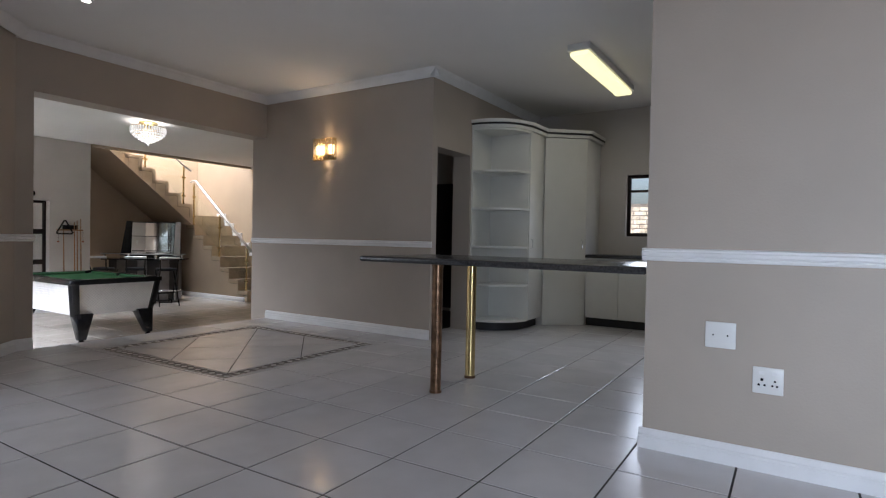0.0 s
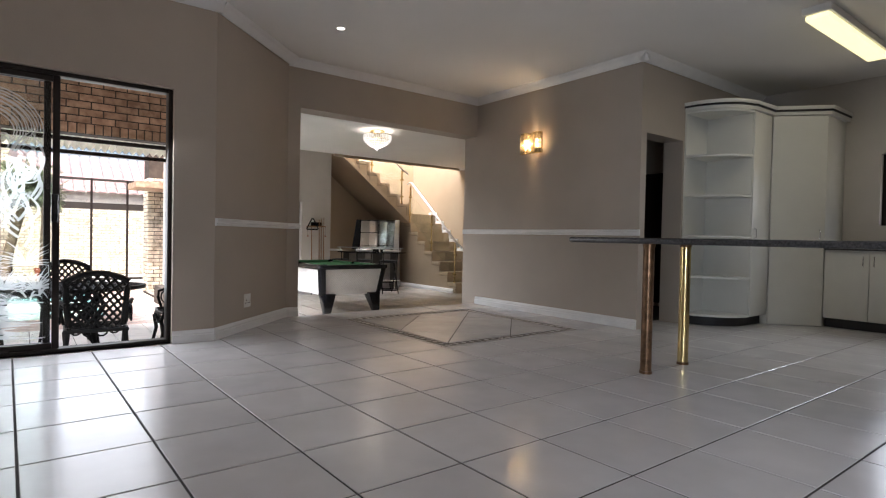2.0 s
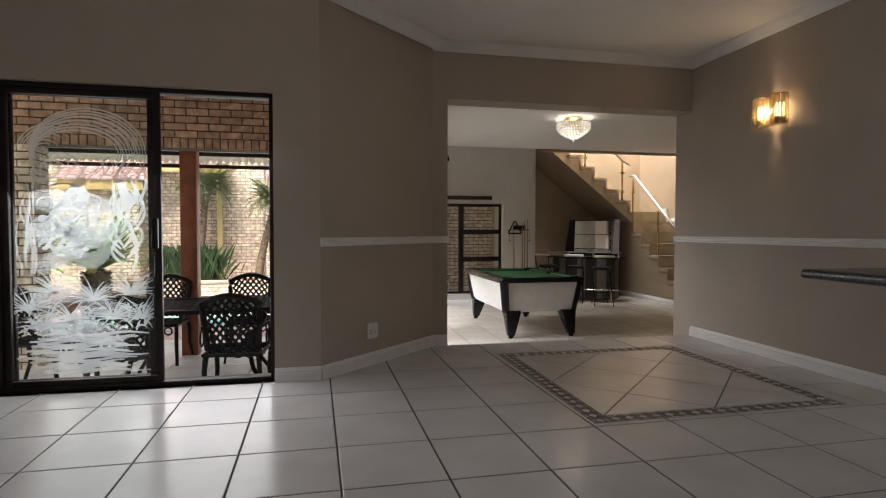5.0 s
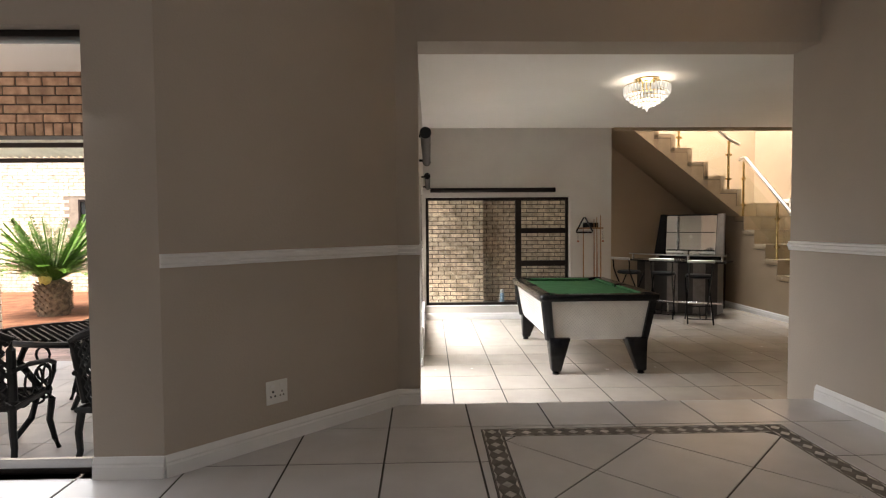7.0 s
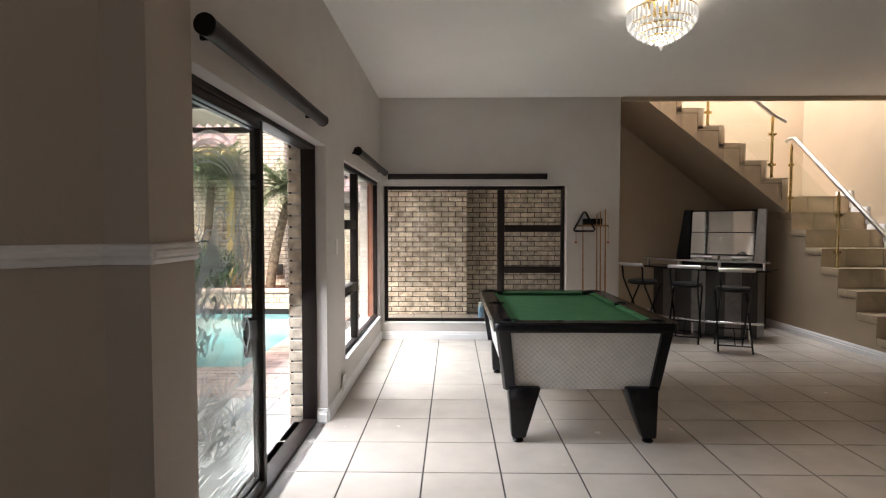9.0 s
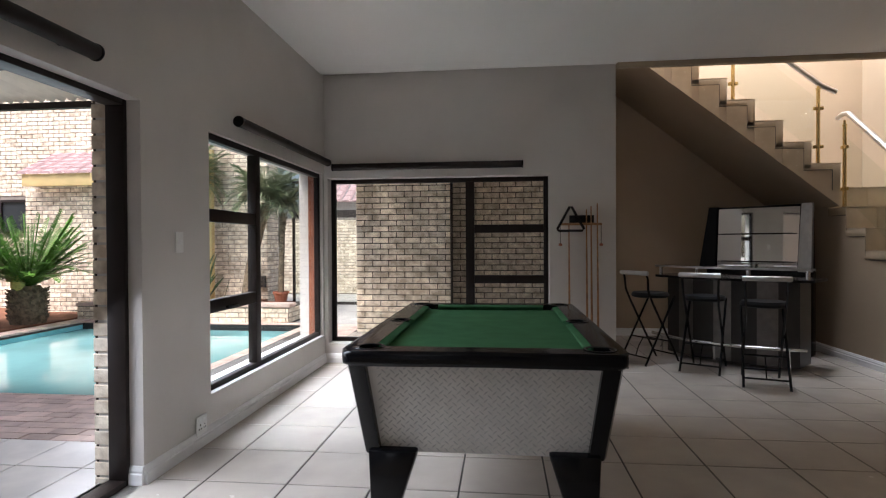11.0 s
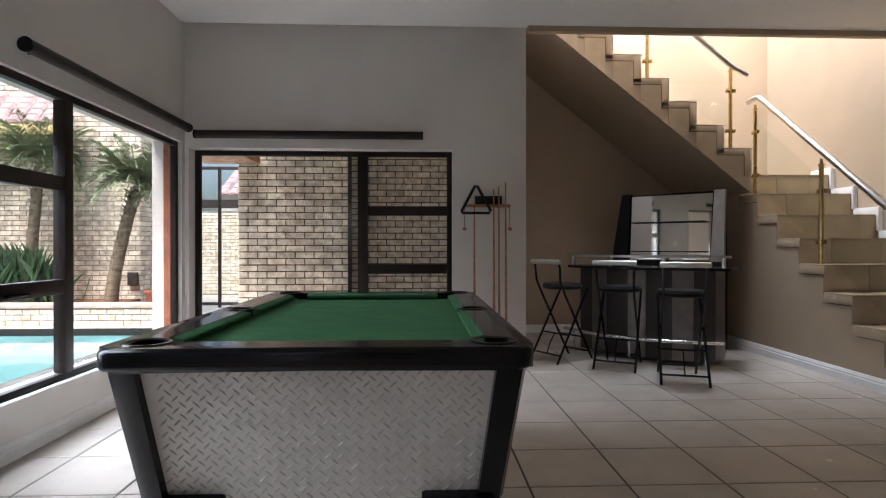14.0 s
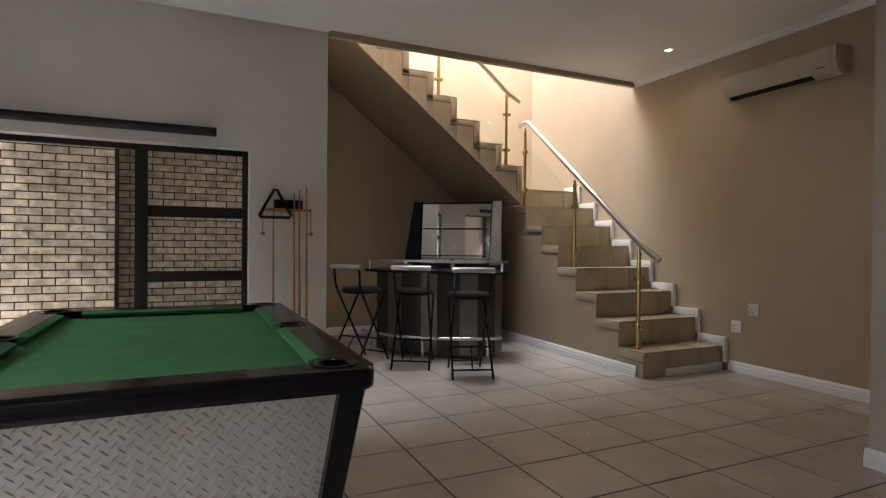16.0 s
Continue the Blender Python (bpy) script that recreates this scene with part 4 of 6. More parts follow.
v0 = [b.verts.new((x, YU + 0.056, z)) for x, z in q]
v1 = [b.verts.new((x, YU + 0.064, z)) for x, z in q]
b.faces.new(v0)
b.faces.new(v1[::-1])
for i in range(4):
    b.faces.new((v0[i], v0[(i + 1) % 4], v1[(i + 1) % 4], v1[i]))
g = part("glass_panel", b, GLASS, bal, "clear glass balustrade panel")
g.visible_shadow = False
b = bmesh.new()
tube(b, [(6.40, YU + 0.06, ZL + RU + 0.76), (6.24, YU + 0.06, ZL + RU + 0.84), (4.6, YU + 0.06, ZL + RU + 0.84 + 1.64 * RU / GU)], 0.027, 14)
part("handrail", b, STEEL, bal, "round brushed steel handrail")

# ---- pool table ----
def taper(bm, lo, hi):
    """A four-sided body between two outlines of 3D points."""
    a = [bm.verts.new(p) for p in lo]
    c = [bm.verts.new(p) for p in hi]
    bm.faces.new(a[::-1])
    bm.faces.new(c)
    n = len(a)
    for i in range(n):
        bm.faces.new((a[i], a[(i + 1) % n], c[(i + 1) % n], c[i]))


pt = thing("pool_table", "black and pale pool table with green felt on tapered legs", "pool table", pose(2.76, 6.55, F2))
pt.scale = (1.037, 1, 1)
HW, HL = 0.575, 0.95      # half width and half length at the rim
b = bmesh.new()
taper(b, [(-0.46, -0.82, 0.337), (0.46, -0.82, 0.337), (0.46, 0.82, 0.337), (-0.46, 0.82, 0.337)], [(-0.528, -0.904, 0.745), (0.528, -0.904, 0.745), (0.528, 0.904, 0.745), (-0.528, 0.904, 0.745)])
part("cabinet", b, PLATE, pt, "pale cabinet with raised tread pattern", False)
for sx in (-1, 1):
    for sy in (-1, 1):
        b = bmesh.new()
        lo, hi = [], []
        for ring, ox, oy, z, w in ((lo, 0.505, 0.855, 0.334, 0.078), (hi, 0.560, 0.937, 0.742, 0.088)):
            r = 0.05
            pts = [(ox - w, oy), (ox - r, oy), (ox - r * 0.3, oy - r * 0.3), (ox, oy - r), (ox, oy - w), (ox - w, oy - w)]
            ring += [(sx * x, sy * y, z) for x, y in pts]
        taper(b, lo, hi)
        part("corner", b, BLACK, pt, "black moulded corner casing")
        b = bmesh.new()
        fx, fy = 0.458, 0.905
        lo = [(sx * fx, sy * fy, 0.03), (sx * (fx - 0.09), sy * fy, 0.03), (sx * (fx - 0.09), sy * (fy - 0.09), 0.03), (sx * fx, sy * (fy - 0.09), 0.03)]
        hi = [(sx * (fx + 0.02), sy * (fy - 0.03), 0.36), (sx * (fx - 0.19), sy * (fy - 0.03), 0.36), (sx * (fx - 0.19), sy * (fy - 0.22), 0.36), (sx * (fx + 0.02), sy * (fy - 0.22), 0.36)]
        taper(b, lo, hi)
        bmesh.ops.bevel(b, geom=list(b.edges), offset=0.015, segments=2, affect="EDGES", profile=0.5)
        leg = part("leg", b, BLACK, pt, "black tapered leg")
        b = bmesh.new()
        lathe(b, [(0.032, 0), (0.036, 0.008), (0.02, 0.03)], sx * (fx - 0.045), sy * (fy - 0.045), 0, 14)
        part("foot", b, BLACK, leg, "black levelling foot")
# rim with six pockets: two halves, each cut round its three pockets
IN, RP = 0.12, 0.056
for sx in (-1, 1):
    path = [(0.0, -HL)]
    for k in range(7):
        a = -math.pi / 2 + math.pi / 2 * k / 6
        path.append((HW - 0.05 + 0.05 * math.cos(a), -HL + 0.05 + 0.05 * math.sin(a)))
    path += [(x, -y) for x, y in path[::-1]]
    cx, cy = HW - 0.100, HL - 0.100
    path.append((0.0, HL - IN))
    for k in range(11):
        a = math.radians(200 - 310 * k / 10)
        path.append((cx + RP * math.cos(a), cy + RP * math.sin(a)))
    for k in range(9):
        a = math.radians(140 - 280 * k / 8)
        path.append((HW - 0.082 + 0.05 * math.cos(a), 0.05 * math.sin(a)))
    for k in range(11):
        a = math.radians(110 - 310 * k / 10)
        path.append((cx + RP * math.cos(a), -cy + RP * math.sin(a)))
    path.append((0.0, -HL + IN))
    path = [(sx * x, y) for x, y in path]
    b = bmesh.new()
    prism(b, path if sx > 0 else path[::-1], 0.737, 0.802)
    top = [e for e in b.edges if min(v.co.z for v in e.verts) > 0.8 and max(abs(v.co.x) - HW + 0.06 for v in e.verts) > -0.02 or min(v.co.z for v in e.verts) > 0.8 and min(abs(v.co.y) for v in e.verts) > HL - 0.06]
    low = [e for e in b.edges if max(v.co.z for v in e.verts) < 0.74 and (min(abs(v.co.x) for v in e.verts) > HW - 0.055 or min(abs(v.co.y) for v in e.verts) > HL - 0.055)]
    outer = [e for e in top if min(abs(v.co.x) for v in e.verts) > HW - 0.055 or min(abs(v.co.y) for v in e.verts) > HL - 0.055]
    bmesh.ops.bevel(b, geom=outer + low, offset=0.018, segments=4, affect="EDGES", profile=0.5)
    part("rim", b, BLACK, pt, "glossy black top rail")
b = bmesh.new()
box(b, -HW + 0.115, -HL + 0.115, 0.70, HW - 0.115, HL - 0.115, 0.765)
part("playing_surface", b, FELT, pt, "green felt bed", False)
cush = [(-0.004, -0.002), (0.026, 0.010), (0.034, 0.025), (0.028, 0.029), (-0.004, 0.0365)]
for (a, c, side) in (((-HW + 0.21, -HL + 0.12), (HW - 0.21, -HL + 0.12), (0, 1)), ((-HW + 0.21, HL - 0.12), (HW - 0.21, HL - 0.12), (0, -1)),
                     ((-HW + 0.12, -HL + 0.21), (-HW + 0.12, -0.07), (1, 0)), ((-HW + 0.12, 0.07), (-HW + 0.12, HL - 0.21), (1, 0)),
                     ((HW - 0.12, -HL + 0.21), (HW - 0.12, -0.07), (-1, 0)), ((HW - 0.12, 0.07), (HW - 0.12, HL - 0.21), (-1, 0))):
    b = bmesh.new()
    extrude_profile(b, cush, (*a, 0.765), (*c, 0.765), (*side, 0))
    part("cushion", b, FELT, pt, "green felt cushion", False)
for sx in (-1, 1):
    for yy in (-HL + 0.100, 0.0, HL - 0.100):
        ox = sx * (HW - 0.100) if yy else sx * (HW - 0.082)
        rr = RP if yy else 0.05
        b = bmesh.new()
        lathe(b, [(rr - 0.003, 0.802), (rr + 0.002, 0.806), (rr + 0.010, 0.806), (rr + 0.013, 0.8015)], ox, yy, 0, 22)
        bmesh.ops.delete(b, geom=[f for f in b.faces if len(f.verts) > 4], context="FACES")
        ring = part("pocket", b, BLACK, pt, "black pocket ring")
        # Flat black disc on the felt in place of the pocket's shaded depth.
        b = bmesh.new()
        lathe(b, [(0.004, 0.7662), (rr + 0.004, 0.7665), (rr + 0.004, 0.7640), (0.004, 0.7640)], ox, yy, 0, 18)
        part("pocket_hole_disc", b, KICK, ring, "black disc standing for the pocket hole")
# raised tread bars on the end and side panels
b = bmesh.new()


def tread_bars(bm, corner, right, up, width, height, taper_in, out):
    """Tread plate: bars leaning one way and the other, row by row, each pointing at its neighbour's middle."""
    corner, right, up, out = Vector(corner), Vector(right), Vector(up), Vector(out)
    g = 0.0182
    for j in range(int(height / g)):
        v = (j + 0.6) * g
        inset = taper_in * (1 - v / height)
        for i in range(int(width / (2 * g)) + 1):
            u = (2 * i + (j % 2) + 0.5) * g
            if u < inset + 0.012 or u > width - inset - 0.012:
                continue
            s = 1 if j % 2 else -1
            c = corner + right * u + up * v
            d = (right * s + up).normalized()
            n = (right - up * s).normalized()
            q = [c - d * 0.0155, c - d * 0.006 + n * 0.0032, c + d * 0.006 + n * 0.0032, c + d * 0.0155, c + d * 0.006 - n * 0.0032, c - d * 0.006 - n * 0.0032]
            lo = [bm.verts.new(x + out * 0.0005) for x in q]
            hi = [bm.verts.new(c - d * 0.006 + out * 0.0035), bm.verts.new(c + d * 0.006 + out * 0.0035)]
            for f in ((lo[0], lo[1], hi[0]), (lo[1], lo[2], hi[1], hi[0]), (lo[2], lo[3], hi[1]), (lo[3], lo[4], hi[1]), (lo[4], lo[5], hi[0], hi[1]), (lo[5], lo[0], hi[0])):
                bm.faces.new(f)


SL = 0.084 / 0.408
for sy in (-1, 1):
    tread_bars(b, (-0.45, sy * 0.8205, 0.339), (1, 0, 0), Vector((0, sy * SL, 1)).normalized(), 0.90, 0.402, 0.0, (0, sy, -SL))
tread = part("tread_pattern", b, PLATELINE, pt, "raised grey tread bars", False)
tread["kind"] = "stuff"
for sx in (-1, 1):
    for k in range(11):
        z = 0.36 + 0.031 * k
        x = 0.4605 + (z - 0.337) * 0.1676
        b = bmesh.new()
        box(b, min(sx * x, sx * (x + 0.006)), -0.72, z, max(sx * x, sx * (x + 0.006)), 0.72, z + 0.016)
        part("side_rib", b, PLATE, pt, "", False)

# ---- bar with mirror and stools ----
BARM = pose(5.195, 9.38, F2, 0, 0, -41.75)
bar = thing("bar_counter", "curved grey and steel home bar under the stair", "bar counter", BARM)


def arc(w, bulge, n=16, y0=0.0):
    return [(-w / 2 + w * i / n, y0 - bulge * (1 - (2 * i / n - 1) ** 2)) for i in range(n + 1)]


b = bmesh.new()
prism(b, arc(1.30, 0.16) + [(0.65, 0.36), (-0.65, 0.36)], 0.03, 0.86)
part("front_panel", b, GREY, bar, "dark grey curved front")
for u in (-0.40, 0.0, 0.40):
    b = bmesh.new()
    w = 0.17
    seg = [(u - w / 2 + w * i / 6, -0.16 * (1 - ((u - w / 2 + w * i / 6) / 0.65) ** 2) - 0.012) for i in range(7)]
    prism(b, seg + [(x, y + 0.012) for x, y in seg[::-1]], 0.04, 0.855)
    part("steel_panel", b, BARSTEEL, bar, "vertical brushed steel panel")
b = bmesh.new()
prism(b, arc(1.56, 0.20, 20, -0.03) + [(0.78, 0.42), (-0.78, 0.42)], 0.86, 0.885)
part("lower_top", b, BLACK, bar, "black bar shelf")
b = bmesh.new()
prism(b, arc(1.56, 0.20, 20, -0.03) + [(0.78, 0.20), (-0.78, 0.20)], 0.985, 0.995)
part("glass_top", b, GLASS, bar, "glass bar top")
b = bmesh.new()
prism(b, arc(1.57, 0.205, 20, -0.033) + [(x, y + 0.006) for x, y in arc(1.57, 0.205, 20, -0.033)[::-1]], 0.975, 0.997)
part("top_edge", b, STEEL, bar, "steel edge strip")
for u in (-0.72, -0.25, 0.25, 0.72):
    b = bmesh.new()
    yy = -0.03 - 0.20 * (1 - (u / 0.78) ** 2) + 0.04
    lathe(b, [(0.02, 0.885), (0.02, 0.985)], u, yy, 0, 12)
    part("spacer", b, CHROME, bar, "chrome spacer")
b = bmesh.new()
tube(b, [(x, y - 0.16, 0.24) for x, y in arc(1.50, 0.22, 18)], 0.016, 10)
rail = part("foot_rail", b, CHROME, bar, "curved chrome foot rail")
for u in (-0.62, 0.0, 0.62):
    b = bmesh.new()
    yy = -0.22 * (1 - (u / 0.75) ** 2) - 0.16
    tube(b, [(u, yy, 0.24), (u, yy + 0.02, 0.10), (u, yy + 0.03, 0.0)], 0.013, 8)
    part("bracket", b, CHROME, rail)

mu = thing("bar_mirror_cabinet", "back bar cabinet with tilted mirror and glass shelves", "mirror cabinet", pose(5.76, 10.05, F2, 0, 0, -41.75))
b = bmesh.new()
box(b, -0.55, -0.02, 0.0, 0.55, 0.16, 0.92, 0.006)
part("base_cabinet", b, BLACK, mu)


def tilted(bm, x0, x1, z0, z1, y0, thick, lean, x0t=None, x1t=None):
    x0t = x0 if x0t is None else x0t
    x1t = x1 if x1t is None else x1t
    taper(bm, [(x0, y0, z0), (x1, y0, z0), (x1, y0 + thick, z0), (x0, y0 + thick, z0)], [(x0t, y0 + lean, z1), (x1t, y0 + lean, z1), (x1t, y0 + thick + lean, z1), (x0t, y0 + thick + lean, z1)])


b = bmesh.new()
tilted(b, -0.60, 0.57, 0.92, 1.665, 0.02, 0.03, 0.03, -0.50, 0.55)
part("mirror_back", b, BLACK, mu, "black backing frame", False)
b = bmesh.new()
tilted(b, -0.42, 0.41, 0.93, 1.64, -0.012, 0.006, 0.008, -0.40, 0.44)
bmesh.ops.rotate(b, cent=(0.05, 0.0, 1.2), matrix=Matrix.Rotation(radians(2.75), 3, "Z"), verts=b.verts)
part("mirror", b, MIRROR, mu, "tilted silver mirror", False)
for x0, x1, x0t, x1t, mat, lab in ((-0.63, -0.44, -0.52, -0.42, BLACK, "black side wing"), (0.43, 0.56, 0.46, 0.56, STEEL, "brushed steel side wing")):
    b = bmesh.new()
    tilted(b, x0, x1, 0.92, 1.67, -0.05, 0.07, 0.03, x0t, x1t)
    part("wing", b, mat, mu, lab, False)
for z in (1.02, 1.34):
    b = bmesh.new()
    box(b, -0.39, -0.09, z, 0.39, 0.03, z + 0.008)
    part("shelf", b, GLASS, mu, "glass shelf")
    b = bmesh.new()
    box(b, -0.39, -0.094, z - 0.002, 0.39, -0.088, z + 0.010)
    part("shelf_edge", b, BLACK, mu)


def stool(m, label):
    t = thing("bar_stool", label, "bar stool", m, "folding stools at the bar")
    bm = bmesh.new()
    lathe(bm, [(0.16, 0.675), (0.185, 0.685), (0.19, 0.705), (0.175, 0.728), (0.10, 0.735)], 0, 0, 0, 24)
    part("seat", bm, SEAT, t, "round black padded seat")
    for s in (-1, 1):
        bm = bmesh.new()
        tube(bm, [(s * 0.175, -0.25, 0.0), (s * 0.165, 0.17, 0.69)], 0.011, 8)
        part("leg", bm, BLACK, t, "black tubular crossed leg")
        bm = bmesh.new()
        tube(bm, [(s * 0.15, 0.25, 0.0), (s * 0.15, -0.13, 0.64), (s * 0.155, -0.19, 0.76), (s * 0.16, -0.20, 0.88), (s * 0.155, -0.22, 0.93)], 0.011, 8)
        part("back_post", bm, BLACK, t, "black tubular leg running up to the backrest")
    bm = bmesh.new()
    tube(bm, [(-0.18, -0.222, 0.935), (-0.09, -0.25, 0.937), (0.09, -0.25, 0.937), (0.18, -0.222, 0.935)], 0.023, 12)
    part("backrest", bm, STEEL, t, "short steel coloured back rail")
    for (y, z, w) in ((-0.205, 0.075, 0.17), (0.205, 0.075, 0.15), (-0.095, 0.255, 0.168), (0.12, 0.22, 0.15)):
        bm = bmesh.new()
        tube(bm, [(-w, y, z), (w, y, z)], 0.008, 8)
        part("stretcher", bm, BLACK, t)
    bm = bmesh.new()
    tube(bm, [(0.0, -0.205, 0.075), (0.0, -0.16, 0.18), (0.0, -0.10, 0.255)], 0.006, 6)
    part("brace", bm, BLACK, t)
    return t


stool(pose(4.40, 9.36, F2, 0, 0, -58), "black folding bar stool turned sideways by the bar")
stool(pose(4.83, 9.02, F2, 0, 0, -30), "black folding bar stool in front of the bar")
stool(pose(5.15, 8.50, F2, 0, 0, -18), "black folding bar stool pulled out from the bar")

# ---- cue rack ----
cr = thing("cue_rack", "wooden wall rack for cues with hanging chalk", "cue rack")
b = bmesh.new()
box(b, 3.42, 8.925, 1.045, 3.83, 9.005, 1.068, 0.004)
part("shelf", b, WOOD, cr)
b = bmesh.new()
box(b, 3.52, 8.965, 1.068, 3.76, 9.005, 1.145, 0.004)
part("back_board", b, BLACK, cr)
for x in (3.425, 3.822):
    b = bmesh.new()
    tube(b, [(x, 8.93, 1.05), (x, 8.925, 0.86)], 0.0025, 6)
    cord = part("cord", b, BLACK, cr)
    b = bmesh.new()
    lathe(b, [(0.01, -0.012), (0.018, -0.008), (0.018, 0.01), (0.008, 0.016)], x, 8.925, 0.85, 10)
    part("chalk", b, RUSTPOST, cord, "reddish chalk cube holder")
b = bmesh.new()
tri = [(3.395, 1.005), (3.410, 0.990), (3.640, 0.990), (3.655, 1.005), (3.535, 1.225), (3.515, 1.225)]
tri3 = [(x, 8.915, z) for x, z in tri]
tube(b, tri3 + tri3[:2], 0.013, 8)
tr_ob = part("triangle", b, BLACK, None, "black plastic ball triangle hung on the cue rack")
tagged(tr_ob, "black plastic ball triangle hung on the cue rack", "ball triangle")
for x, top, mat, lab in ((3.51, 1.06, WOOD, "wooden pool cue with black butt on the rack"), (3.68, 1.20, WOOD, "wooden pool cue standing in the rack"), (3.725, 1.23, WOOD, "pale wooden pool cue standing in the rack"), (3.785, 1.26, WOOD, "reddish wooden pool cue standing in the rack")):
    cue = thing("pool_cue", lab, "pool cue", group="cues in the rack")
    b = bmesh.new()
    tube(b, [(x, 8.90, 0.05), (x, 8.93, top)], 0.012, 10, 0.006)
    part("shaft", b, mat, cue)
    b = bmesh.new()
    tube(b, [(x, 8.885, F2 + 0.001), (x, 8.90, 0.05)], 0.016, 10, 0.012)
    part("butt", b, RUSTPOST if x > 3.75 else BLACK, cue, "dark lacquered butt")

# ---- dining and kitchen ----
pc = thing("peninsula_counter", "dark breakfast counter on two metal poles", "counter")
b = bmesh.new()
box(b, 1.752, -1.278, 0.857, 2.62, 0.595, 0.895)
bmesh.ops.bevel(b, geom=[e for e in b.edges if abs(e.verts[0].co.z - e.verts[1].co.z) < 1e-5], offset=0.014, segments=3, affect="EDGES", profile=0.5)
part("worktop", b, STONETOP, pc)
for x, y, mat, lab in ((1.95, 0.09, RUSTY, "tarnished brown metal pole"), (2.43, 0.10, BRASS, "polished brass pole")):
    b = bmesh.new()
    lathe(b, [(0.036, 0.0), (0.036, 0.857)], x, y, 0, 24)
    pole = part("pole", b, mat, pc, lab)
    for z0, z1 in ((0.0, 0.018), (0.838, 0.857)):
        b = bmesh.new()
        lathe(b, [(0.041, z0), (0.041, z1)], x, y, 0, 24)
        part("collar", b, RUSTY, pole)

tu = thing("tall_cupboard", "cream tall kitchen cupboard with rounded open shelves", "cupboard")
b = bmesh.new()
box(b, 4.74, 0.675, 0.10, 5.15, 1.178, 2.27, 0.003)
part("body", b, CABINET, tu)
b = bmesh.new()
box(b, 4.745, 0.655, 0.105, 5.148, 0.674, 2.265, 0.004)
dr = part("door", b, CABINET, tu, "plain cream cupboard door")


def handle(parent, p, way, up=0.11):
    bm = bmesh.new()
    p, way = Vector(p), Vector(way)
    tube(bm, [p, p + way * 0.025 + Vector((0, 0, 0.012)), p + way * 0.025 + Vector((0, 0, up - 0.012)), p + Vector((0, 0, up))], 0.005, 8)
    part("handle", bm, CHROME, parent, "small metal bow handle")


handle(dr, (4.785, 0.655, 0.93), (0, -1, 0))
b = bmesh.new()
box(b, 4.30, 1.160, 0.10, 4.74, 1.178, 2.27)
part("back_panel", b, CABINET, tu)
QR = [(4.74 - 0.44 * math.cos(a), 1.16 - 0.50 * math.sin(a)) for a in [math.pi / 2 * k / 12 for k in range(13)]]
for z in (0.10, 0.50, 0.93, 1.36, 1.78, 2.245):
    b = bmesh.new()
    prism(b, QR + [(4.74, 1.16)], z, z + 0.022)
    part("shelf", b, CABINET, tu, "rounded open shelf")
b = bmesh.new()
prism(b, [(4.78 - 0.40 * math.cos(a), 1.17 - 0.44 * math.sin(a)) for a in [math.pi / 2 * k / 8 for k in range(9)]] + [(5.14, 0.72), (5.14, 1.17)], 0.0, 0.10)
part("plinth", b, KICK, tu)
CORN = QR[:-1] + [(4.74, 0.64), (5.15, 0.63), (5.50, 0.21), (6.045, 0.21), (6.045, 1.175), (4.30, 1.175)]
for z0, z1, grow, mat, lab in ((2.27, 2.305, 0.01, CABINET, ""), (2.305, 2.325, 0.02, KICK, "dark stripe in the cornice"), (2.325, 2.36, 0.03, CABINET, "")):
    b = bmesh.new()
    prism(b, [(x - grow if x < 6 else x, y - grow if y < 1.1 else y) for x, y in CORN], z0, z1)
    part("top_moulding", b, mat, tu, lab)

pa = thing("corner_pantry", "cream corner pantry cupboard with diagonal door", "cupboard")
b = bmesh.new()
prism(b, [(5.17, 0.66), (5.515, 0.245), (6.045, 0.245), (6.045, 1.17), (5.17, 1.17)], 0.0, 2.268)
part("body", b, CABINET, pa)
b = bmesh.new()
d = Vector((5.495 - 5.158, 0.238 - 0.648, 0)).normalized()
n = Vector((d.y, -d.x, 0))
n = n if n.x < 0 else -n
a0, c0 = Vector((5.165, 0.655, 0)), Vector((5.497, 0.25, 0))
for z0, z1 in ((0.01, 2.26),):
    q = [a0, c0, c0 + n * 0.018, a0 + n * 0.018]
    prism(b, [(v.x, v.y) for v in q], z0, z1)
dr = part("door", b, CABINET, pa, "plain cream diagonal door")
handle(dr, c0 + n * 0.018 - d * 0.05 + Vector((0, 0, 0.93)), n)

for k in range(4):
    y1 = 0.235 - 0.8 * k
    y0 = y1 - 0.797
    cu = thing("base_cabinet", "cream kitchen base cabinet on a black plinth", "cabinet", group="kitchen base cabinets")
    b = bmesh.new()
    box(b, 5.515, y0, 0.10, 6.045, y1, 0.825)
    part("body", b, CABINET, cu)
    b = bmesh.new()
    box(b, 5.56, y0, 0.0, 5.60, y1, 0.10)
    part("plinth", b, KICK, cu)
    for j in range(2):
        b = bmesh.new()
        ya = y1 - 0.3985 * j
        box(b, 5.495, ya - 0.396, 0.105, 5.514, ya - 0.002, 0.80, 0.004)
        dr = part("door", b, CABINET, cu, "plain cream cabinet door")
        handle(dr, (5.495, ya - (0.35 if j == 0 else 0.045), 0.66), (-1, 0, 0))
b = bmesh.new()
box(b, 5.47, -2.96, 0.826, 6.045, 0.236, 0.866, 0.008)
tagged(part("worktop", b, STONETOP), "dark kitchen worktop along the window wall", "worktop")

# dark door at the end of the passage
b = bmesh.new()
box(b, 5.555, 1.70, 0.045, 5.598, 2.62, 1.81, 0.004)
tagged(part("door_3", b, BROWN), "dark closed door at the end of the passage", "door", kind="structure")

